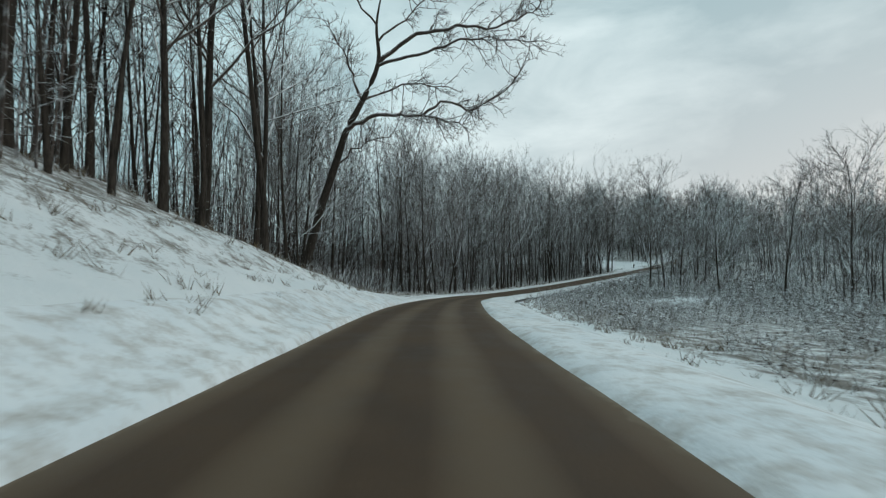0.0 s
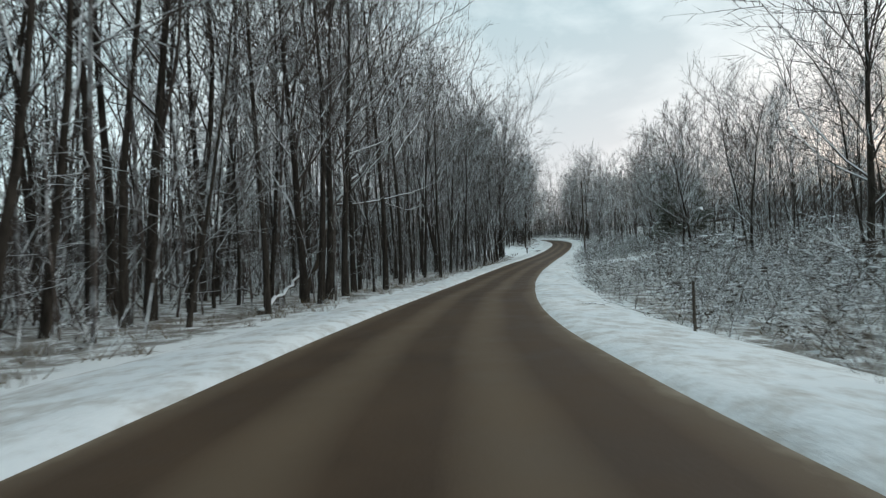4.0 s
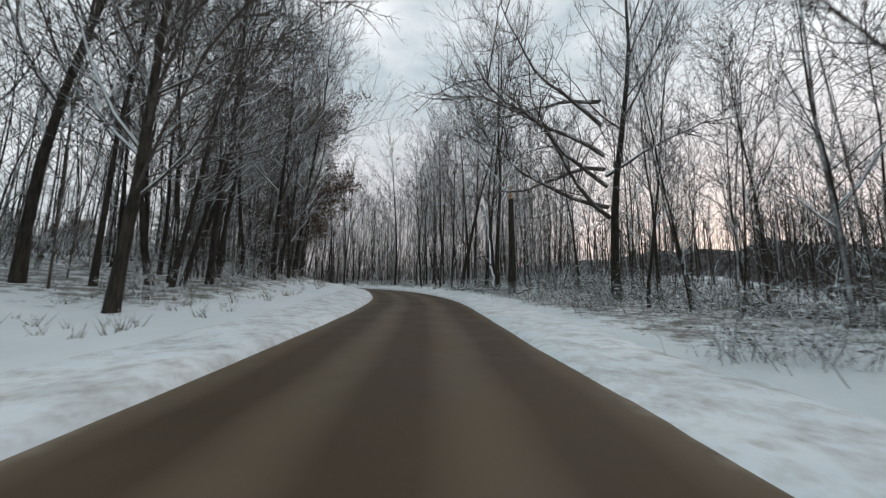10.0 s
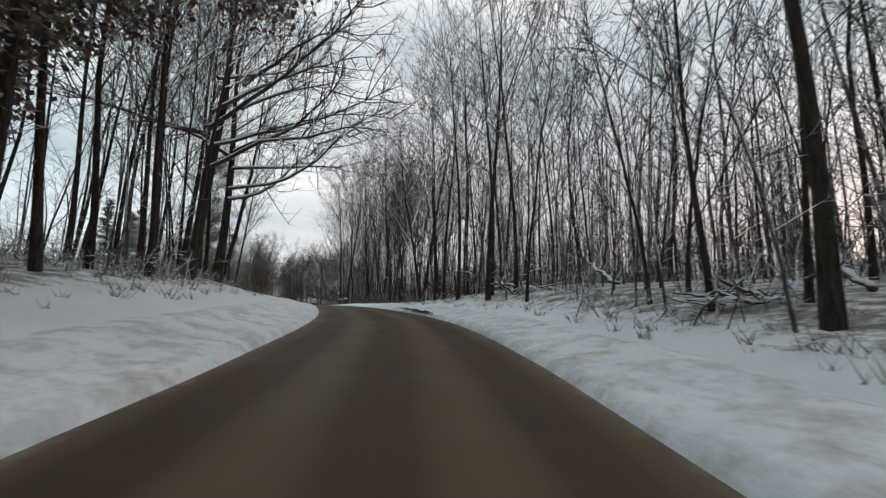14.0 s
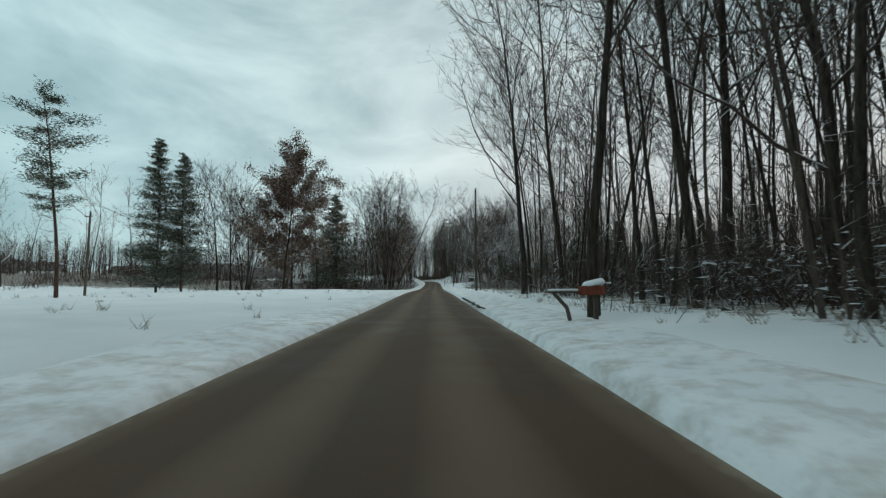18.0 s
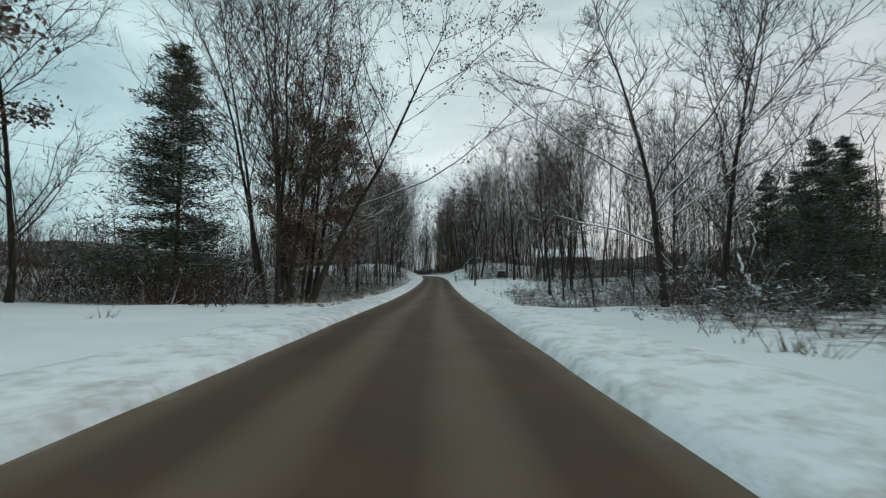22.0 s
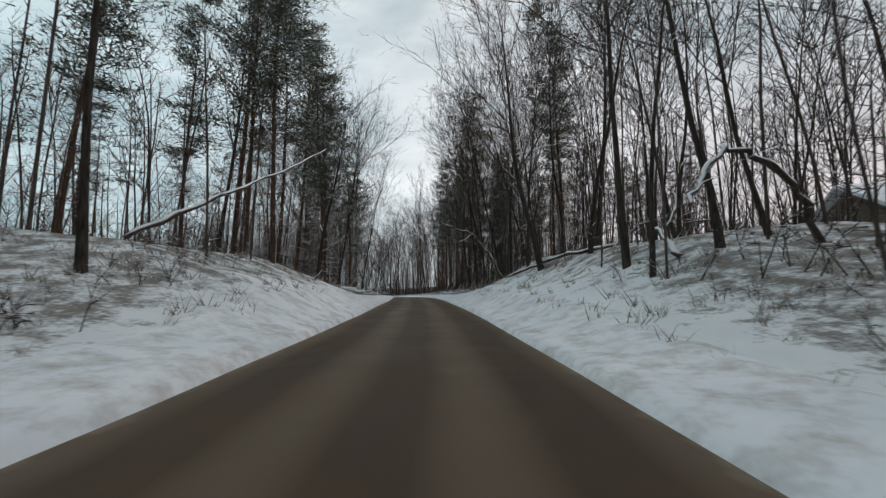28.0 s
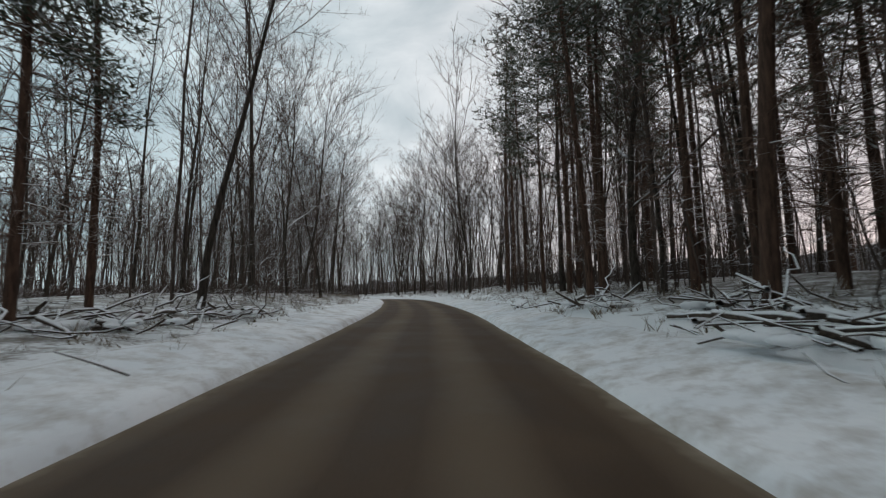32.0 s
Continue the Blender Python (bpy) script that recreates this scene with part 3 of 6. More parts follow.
def spray(r, bag, start, way, count, fine, thin, long=1.0, rise=.1):
    """Twigs along each of the given shoots, and finer ones along those."""
    ln = np.linalg.norm(way, axis=1)
    i = np.repeat(np.arange(len(start)), count)
    p = start[i] + way[i] * r.uniform(.12, 1, (len(i), 1))
    w = turned_all(r, way[i] / ln[i, None], np.radians(r.uniform(18, 55, len(i)))) + (0, 0, rise)
    w *= (r.uniform(.4, 1.1, len(i)) * (.35 + .30 * ln[i]) * long)[:, None]
    bag.add(*(rods(p, w, thin) if fine > 0 else sprigs(r, p, w, thin * 2)))
    if fine > 0:
        j = np.repeat(np.arange(len(p)), fine)
        q = p[j] + w[j] * r.uniform(.15, 1, (len(j), 1))
        wl = np.linalg.norm(w, axis=1)
        x = turned_all(r, w[j] / wl[j, None], np.radians(r.uniform(18, 60, len(j)))) + (0, 0, rise)
        bag.add(*sprigs(r, q, x * (r.uniform(.35, .9, len(j)) * (.15 + .5 * wl[j]))[:, None], thin * 1.5))


def bare_tree(seed, h, r0, clear, limbs, subs, twigs, spread, thin, lean=0.0, sides=7, reach=0.34, bends=5, fine=2, lift=.09):
    """Trunk and crown of a leafless tree: h high, bare up to the share clear of it."""
    r = np.random.RandomState(seed)
    trunk, crown = Bag(), Bag()
    way = np.array([lean, r.normal(0, .03), 1.0])
    line = bend(r, (0, 0, -0.5), way / np.linalg.norm(way), h + 0.5, 9, 0.045, 0.02)
    rad = r0 * .88 * (1 - np.linspace(0, 1, 10) ** 0.9 * 0.92)
    rad[0] *= 1.25
    trunk.add(*tube(line, rad, sides))
    shoots, ways = [], []
    for i in range(limbs):
        f = clear + (1 - clear) * (i + r.uniform(0, 1)) / limbs * 0.97
        k = f * 9
        j = min(int(k), 8)
        p = line[j] + (line[j + 1] - line[j]) * (k - j)
        axis = line[j + 1] - line[j]
        axis /= np.linalg.norm(axis)
        g = (f - clear) / (1 - clear)
        ln = h * reach * (.40 + .75 * math.sin(math.pi * (.24 + .72 * g))) * r.uniform(.7, 1.15)
        w = turned(r, axis, radians(r.uniform(34, 64) * spread))
        lim = bend(r, p, w, ln, bends, 0.11, lift)
        lr = max(thin * 1.5, np.interp(k, range(10), rad) * r.uniform(.34, .55))
        crown.add(*tube(lim, np.linspace(lr, thin, bends + 1), 4 if lr > .05 and bends > 3 else 3))
        q = (np.arange(subs) + r.uniform(.4, 1.4, subs)) / (subs + .4) * bends
        b = np.minimum(q.astype(int), bends - 1)
        seg = lim[b + 1] - lim[b]
        sw = turned_all(r, seg / (ln / bends), np.radians(r.uniform(24, 58, subs))) + (0, 0, .12)
        shoots.append(lim[b] + seg * np.minimum(q - b, 1)[:, None])
        ways.append(sw * (ln * r.uniform(.22, .48, subs))[:, None])
    # the leader's own tip breaks up as well
    tip = line[-3] + (line[-1] - line[-3]) * r.uniform(0, 1, (8, 1))
    shoots.append(tip)
    ways.append(turned_all(r, np.tile(axis, (8, 1)), r.uniform(.1, .7, 8)) * (h * reach * r.uniform(.15, .35, (8, 1))))
    p, w = np.vstack(shoots), np.vstack(ways)
    if fine > 0:
        # each shoot bends once on its way
        crown.add(*rods(p, w * .62, thin * 1.5))
        turn = turned_all(r, w / np.linalg.norm(w, axis=1)[:, None], r.uniform(.1, .5, len(w))) + (0, 0, .1)
        crown.add(*rods(p + w * .45, turn * np.linalg.norm(w, axis=1)[:, None] * .55, thin * 1.2))
    else:
        crown.add(*rods(p, w, thin * 1.1))
    spray(r, crown, p, w, twigs, fine, thin * .8)
    return trunk.arrays(), crown.arrays()


def many_stemmed(seed, stems, h, r0, out):
    """A tree that parts near the ground into several stems, with one round crown."""
    r = np.random.RandomState(seed)
    trunk, crown = Bag(), Bag()
    for k in range(stems):
        a = k * 6.283 / stems + r.uniform(-.4, .4)
        tr, cr = bare_tree(seed * 7 + k, h * r.uniform(.82, 1.05), r0 * r.uniform(.75, 1.1), .24, 15, 8, 6, .9, .016, out * r.uniform(.7, 1.3), 7, .32, 5, 2, .06)
        c, q = math.cos(a), math.sin(a)
        for bag, (v, f) in ((trunk, tr), (crown, cr)):
            bag.add(np.stack([v[:, 0] * c - v[:, 1] * q + .55 * c, v[:, 0] * q + v[:, 1] * c + .55 * q, v[:, 2]], 1), f)
    return trunk.arrays(), crown.arrays()


def blades(r, centre, spread, count, length, width, droop=0.0, flat=0.6):
    """Loose leaves or needle sprays round a place: narrow pointed blades."""
    c = np.asarray(centre) + r.normal(0, 1, (count, 3)) * np.array(spread)
    a = r.normal(0, 1, (count, 3)) * (1, 1, flat) + (0, 0, -droop)
    a /= np.linalg.norm(a, axis=1)[:, None]
    b = np.cross(a, r.normal(0, 1, (count, 3)) * (.4, .4, 1))
    b /= np.linalg.norm(b, axis=1)[:, None] + 1e-9
    ln, wd = length * r.uniform(.6, 1.3, (count, 1)), width * r.uniform(.7, 1.3, (count, 1))
    v = np.stack([c - a * ln * .5, c + b * wd * .5, c + a * ln * .5, c - b * wd * .5], 1).reshape(-1, 3)
    n = np.arange(count) * 4
    return v, np.concatenate([np.stack([n, n + 1, n + 2], 1), np.stack([n, n + 2, n + 3], 1)])


def pine_tree(seed, h, r0, clear, whorls, per, reach, tall=1.0, clump=26, coarse=1.0, dead=0):
    """Trunk, boughs and needles of a pine or spruce; dead: how many bare brown branches are left below the crown."""
    r = np.random.RandomState(seed)
    trunk, bough, leaf = Bag(), Bag(), Bag()
    line = bend(r, (0, 0, -.5), (0, 0, 1), h + .5, 9, 0.02, .02)
    trunk.add(*tube(line, r0 * (1 - np.linspace(0, 1, 10) * 0.88), 8))
    starts, ways = [], []
    for i in range(whorls):
        f = clear + (1 - clear) * (i + .5) / whorls
        k = min(f * 9, 8.99)
        p = line[int(k)] + (line[int(k) + 1] - line[int(k)]) * (k - int(k))
        if tall:
            ln = reach * (1 - (f - clear) / (1 - clear)) ** 0.75 + 0.25
        else:
            ln = reach * (0.55 + 0.9 * math.sin(math.pi * min(1, (f - clear) / (1 - clear) * 0.9 + .12))) * .8
        for j in range(per):
            a = r.uniform(0, 6.28)
            le = ln * r.uniform(.55, 1.2)
            w = np.array([math.cos(a), math.sin(a), r.uniform(-.25, .15) if tall else r.uniform(0, .4)])
            br = bend(r, p + (0, 0, r.uniform(-.75, .6)), w / np.linalg.norm(w), le, 4, .10, .05)
            bough.add(*spike(br[::2], .04))
            for g in (1.0, 1.8, 2.5, 3.2, 3.9):
                b = int(g)
                c = br[b] + (br[min(b + 1, 4)] - br[b]) * (g - b)
                n = int(clump * (.4 + le * .2))
                s = .10 + .085 * le
                starts.append(c + r.normal(0, 1, (n, 3)) * (s * 1.5, s * 1.5, s * .55))
                d = r.normal(0, 1, (n, 3)) * (1, 1, .55) + (br[4] - br[0]) / le * .8 + (0, 0, .1)
                ways.append(d / np.linalg.norm(d, axis=1)[:, None] * r.uniform(.26, .50, (n, 1)) * coarse)
    leaf.add(*sprigs(r, np.vstack(starts), np.vstack(ways), .085 * coarse))
    if dead:
        z = r.uniform(.10, clear + .1, dead) * 9
        b = z.astype(int)
        p = line[b] + (line[b + 1] - line[b]) * (z - b)[:, None]
        a = r.uniform(0, 6.283, dead)
        w = np.stack([np.cos(a), np.sin(a), r.uniform(-.35, .25, dead)], 1) * r.uniform(.7, 2.4, (dead, 1))
        bough.add(*rods(p, w, .022))
        spray(r, bough, p, w, 6, 1, .009, 1.2, -.05)
    return trunk.arrays(), bough.arrays(), leaf.arrays()


def variant(kind, crown_mat, trunk_mat, arrays, label, category, leaf_mat=None, smooth=True):
    """A finished tree: the first of its kind, from which its like are copied."""
    base = new(kind)
    part("trunk", raw_mesh("trunk", *arrays[0], trunk_mat, smooth), base)
    part("crown", raw_mesh("crown", *arrays[1], crown_mat), base)
    if len(arrays) > 2:
        part("foliage", raw_mesh("foliage", *arrays[2], leaf_mat), base)
    return tagged(base, label, category)


SNOWY, LIGHT = "tall bare deciduous tree with snow along its branches", "tall bare deciduous tree with a little snow on it"
NEAR, MID, FAR_TREES = {}, {}, {}
for key, mat, label in (("a", M_TWIG, SNOWY), ("b", M_TWIG_BARE, LIGHT)):
    NEAR[key] = [
        variant("bare_tree", mat, M_BARK, bare_tree(10 + i + 50 * (key == "b"), h, rr, cl, lm + 6, 9, 6, sp, .0145, ln, 7, re), label, "tree")
        for i, (h, rr, cl, lm, sp, ln, re) in enumerate((
            (24, .20, .30, 15, .75, .03, .32), (22, .15, .34, 13, .7, -.06, .30), (25, .26, .26, 16, .9, .02, .38), (20, .12, .25, 13, .75, .08, .3),
            (23, .17, .36, 13, .65, -.03, .3), (16, .10, .18, 13, .8, .12, .32), (21, .24, .2, 15, 1.0, -.09, .42)))
    ]
    MID[key] = [bare_tree(110 + i + 50 * (key == "b"), h, rr, cl, lm + 4, 6, 10, sp * 1.1, .018, ln, 5, .33, 3, 0) for i, (h, rr, cl, lm, sp, ln) in enumerate((
        (23, .17, .3, 9, .75, .04), (25, .2, .33, 10, .8, -.03), (20, .13, .25, 8, .7, .07), (22, .15, .35, 8, .7, -.06), (15, .1, .15, 8, .85, .05)))]
    FAR_TREES[key] = [bare_tree(210 + i + 50 * (key == "b"), h, .17, .22, 9, 4, 7, .85, .032, .05 * i - .05, 4, .34, 2, 0) for i, h in enumerate((22, 19, 24))]
WIDE = variant("oak_tree", M_TWIG, M_BARK, bare_tree(77, 23, .22, .30, 13, 8, 8, 1.15, .014, .16, 8, .55), "bare old oak with wide crooked limbs under snow", "oak tree")


OPEN = variant("bare_tree", M_TWIG, M_BARK, bare_tree(93, 15, .2, .2, 15, 10, 7, 1.2, .018, .02, 8, .46, 6, 2, .01), "open-grown bare tree with thick snow on its broad limbs", "tree")


def arching(seed, h, r0, arms):
    """A stout roadside tree whose long low limbs reach out to one side: arms are height, length, rise, turn."""
    r = np.random.RandomState(seed)
    (tv, tf), (cv, cf) = bare_tree(seed, h, r0, .42, 12, 7, 6, .85, .016, .03, 9, .34)
    crown = Bag()
    crown.add(cv, cf)
    for z, ln, up_, turn in arms:
        a = radians(turn)
        w = np.array([math.cos(a), math.sin(a), up_])
        lim = bend(r, (.03 * z, 0, z), w / np.linalg.norm(w), ln, 9, .13, .015)
        crown.add(*tube(lim, np.linspace(.13, .025, 10), 5))
        for _ in range(15):
            g = r.uniform(.12, 1) ** .8 * 9
            b = min(int(g), 8)
            ax = (lim[b + 1] - lim[b]) / (ln / 9)
            sub = bend(r, lim[b] + (lim[b + 1] - lim[b]) * (g - b), turned(r, ax, radians(r.uniform(25, 65))), r.uniform(1.2, 4.2), 3, .2, .03)
            crown.add(*tube(sub, np.linspace(.04, .014, 4), 3))
            for _ in range(8):
                k = r.randint(1, 4)
                crown.add(*spike(bend(r, sub[k] - (sub[k] - sub[k - 1]) * r.uniform(), turned(r, ax, radians(r.uniform(15, 70))), r.uniform(.5, 1.7), 1, .2), .018))
    return (tv, tf), crown.arrays()


def old_oak(seed):
    """The leaning oak at the foot of the slope: its main limbs reach out over the road."""
    r = np.random.RandomState(seed)
    stem = [(-1.4, -.2, -.6), (-1.0, 0, 2.2), (.4, .5, 8.5), (2.2, .8, 14.6), (3.1, .9, 17.6), (4.8, .9, 20.9), (6.6, .7, 25.2), (6.4, .4, 29.4), (7.2, .2, 34)]
    limbs = [
        ([(6.6, .7, 25.2), (9.8, .2, 27.6), (14.3, -.4, 28.6), (18.8, .2, 29.0), (23.3, .8, 30.7), (25.5, .6, 32.6)], .20),
        ([(3.1, .9, 17.6), (5.4, .4, 18.8), (8.5, .2, 19.1), (11.4, .2, 18.9), (14.3, -.5, 18.2), (16.5, -.9, 17.2)], .21),
        ([(11.4, .2, 18.9), (14.3, .8, 20.9), (16.8, 1.2, 19.9), (20, 1.4, 21.6), (23.2, 1.6, 25.2)], .13),
        ([(4.7, .9, 21.2), (3.4, 1.8, 24.4), (2.1, 2.2, 27.4), (.2, 2.4, 31.3)], .14),
        ([(6.6, .7, 24.9), (11.1, -.8, 25.4), (14.9, -1.6, 26.4), (18.8, -1.8, 26.7), (23.9, -1.4, 26.5)], .15),
        ([(1.8, .7, 13.4), (4.8, -.6, 15.4), (8.6, -1.4, 16.4)], .09),
        ([(4.8, .9, 20.9), (7.6, 2.4, 22.8), (11.2, 3.4, 24.0), (15.5, 4.2, 23.4)], .11),
        ([(6.5, .6, 27.5), (9.5, 1.8, 31), (12.5, 2.5, 34.5)], .11), ([(6.4, .4, 29.4), (4.0, -.8, 32.5), (2.6, -1.2, 36)], .09),
    ]
    trunk, crown = Bag(), Bag()
    line = smooth_line(stem, 4)
    trunk.add(*tube(line, np.interp(np.linspace(0, 1, len(line)), (0, .1, .5, .75, 1), (.62, .46, .36, .24, .05)), 10))
    for pts, r0 in limbs:
        lim = smooth_line(pts, 4)
        lim[1:] += r.normal(0, .14, (len(lim) - 1, 3))
        crown.add(*tube(lim, np.linspace(r0 * 1.25, .045, len(lim)), 6))
        n = len(lim) - 1
        for s_ in range(int(n * 1.6)):
            g = r.uniform(.25, 1) * n
            b = min(int(g), n - 1)
            ax = lim[b + 1] - lim[b]
            ax = ax / np.linalg.norm(ax)
            ln = r.uniform(1.4, 4.2)
            sub = bend(r, lim[b] + (lim[b + 1] - lim[b]) * (g - b), turned(r, ax, radians(r.uniform(30, 70))), ln, 4, .28, .04)
            crown.add(*tube(sub, np.linspace(.055, .02, 5), 4))
            for _ in range(6):
                k = r.randint(1, 5)
                tw = bend(r, sub[k], turned(r, ax, radians(r.uniform(20, 80))), r.uniform(.6, 1.9), 2, .25, .05)
                crown.add(*spike(tw, .026))
                for _ in range(3):
                    crown.add(*spike(bend(r, tw[1], turned(r, ax, radians(r.uniform(20, 80))), r.uniform(.4, 1.0), 1, .2), .016))
    return trunk.arrays(), crown.arrays()


BIGOAK = variant("oak_tree", M_TWIG_BARE, M_BARK, old_oak(91), "leaning old oak with wide crooked limbs under snow", "oak tree")
PINES = [variant("pine_tree", M_DEADTWIG, M_PINEBARK, pine_tree(300 + i, h, rr, cl, w, 4, re, 0, 28, 1.0, 110), "tall pine with a long bare trunk and snow-dusted needles", "pine tree", M_NEEDLE)
         for i, (h, rr, cl, w, re) in enumerate(((26, .19, .46, 10, 2.5), (28, .21, .54, 9, 2.5), (24, .17, .42, 10, 2.4), (21, .15, .34, 10, 2.5)))]
SPRUCE = [variant("spruce_tree", M_TWIG_BARE, M_PINEBARK, pine_tree(320 + i, h, .2, cl, w, 8, re * 1.1, 1, 34), "dark green conical spruce with dusted snow", "spruce tree", M_NEEDLE)
          for i, (h, cl, w, re) in enumerate(((24, .10, 22, 4.1), (17, .05, 20, 4.4)))]
FIELDPINE = [variant("field_pine", M_TWIG_BARE, M_PINEBARK, pine_tree(340, 21, .2, .42, 8, 3, 3.4, 0, 60, 1.0, 30), "leaning pine with a flat sparse crown in a snowy field", "pine tree", M_NEEDLE)]
OAKS = []
for i, (h, rr, cl, ln) in enumerate(((22, .25, .2, .02), (20, .22, .22, -.05))):
    t_, c_ = bare_tree(360 + i, h, rr, cl * .65, 22, 6, 2, 1.15, .016, ln, 8, .33, 5, 2, .02)
    r_ = np.random.RandomState(370 + i)
    tips = c_[0][r_.randint(0, len(c_[0]), 5600)]
    lv = Bag()
    for p_ in tips[tips[:, 2] > h * cl * .7]:
        lv.add(*blades(r_, p_, (.42, .42, .30), 5, .30, .17, .3, .8))
    OAKS.append(variant("oak_tree", M_TWIG_BARE, M_BARK, (t_, c_, lv.arrays()), "oak that keeps its brown leaves under light snow", "oak tree", M_OAKLEAF))
OVER = bare_tree(88, 23, .24, .24, 13, 6, 5, 1.1, .015, .26, 8, .48)
r_ = np.random.RandomState(375)
lv = Bag()
for p_ in OVER[1][0][r_.randint(0, len(OVER[1][0]), 420)]:
    lv.add(*blades(r_, p_, (.25, .25, .2), 4, .24, .14, .3, .8))
OVERHANG = variant("oak_tree", M_TWIG_BARE, M_BARK, (*OVER, lv.arrays()), "leaning oak with a few brown leaves over the road", "oak tree", M_OAKLEAF)
ARMS = ((4.6, 8.5, .15, 30), (7.4, 10.5, .3, -40), (5.2, 9.5, .25, -20), (6.4, 11, .35, 15), (8.2, 10, .5, -5), (10, 9, .6, 40), (7, 7, .3, 150), (11.5, 8, .7, -50))
ARCH = [variant("oak_tree", M_TWIG, M_BARK, arching(131 + i, 21, .30, ARMS[i:] + ARMS[: i // 2]), "stout bare tree with long snowy limbs over the road", "oak tree") for i in range(2)]
ROUND = {}
for key, mat, label in (("a", M_TWIG, "round-crowned bare tree with snow on its fine twigs"), ("b", M_TWIG_BARE, "round-crowned bare tree with fine dark twigs")):
    ROUND[key] = [variant("bare_tree", mat, M_BARK, bare_tree(40 + i + 5 * (key == "b"), 17, .19, cl, 26, 10, 7, sp * 1.12, .017, ln, 8, re, 6, 2, .05), label, "tree") for i, (cl, sp, ln, re) in enumerate(((.17, .8, .03, .40), (.22, .72, -.04, .38)))]
STEMS = {"a": [variant("bare_tree", M_TWIG, M_BARK, many_stemmed(71, 4, 18, .16, .16), "bare tree of several stems with snow on its fine twigs", "tree")],
         "b": [variant("bare_tree", M_TWIG_BARE, M_BARK, many_stemmed(73 + i, 5, 19, .17, .17), "bare tree of several stems with a round crown", "tree") for i in range(2)]}
TAKEN = set()


def plant(pattern, x, y, z, turn, size, group="", label="", lean=(0, 0)):
    """Stands a tree of that pattern at a place; the pattern itself is the first of its kind."""
    m = pose(x, y, z, lean[0], lean[1], turn)
    if pattern.name not in TAKEN:
        TAKEN.add(pattern.name)
        ob = pattern
        ob.matrix_basis = m
    else:
        ob = copy_thing(pattern, m)
    ob.scale = (size, size, size)
    return tagged(ob, label, group=group)


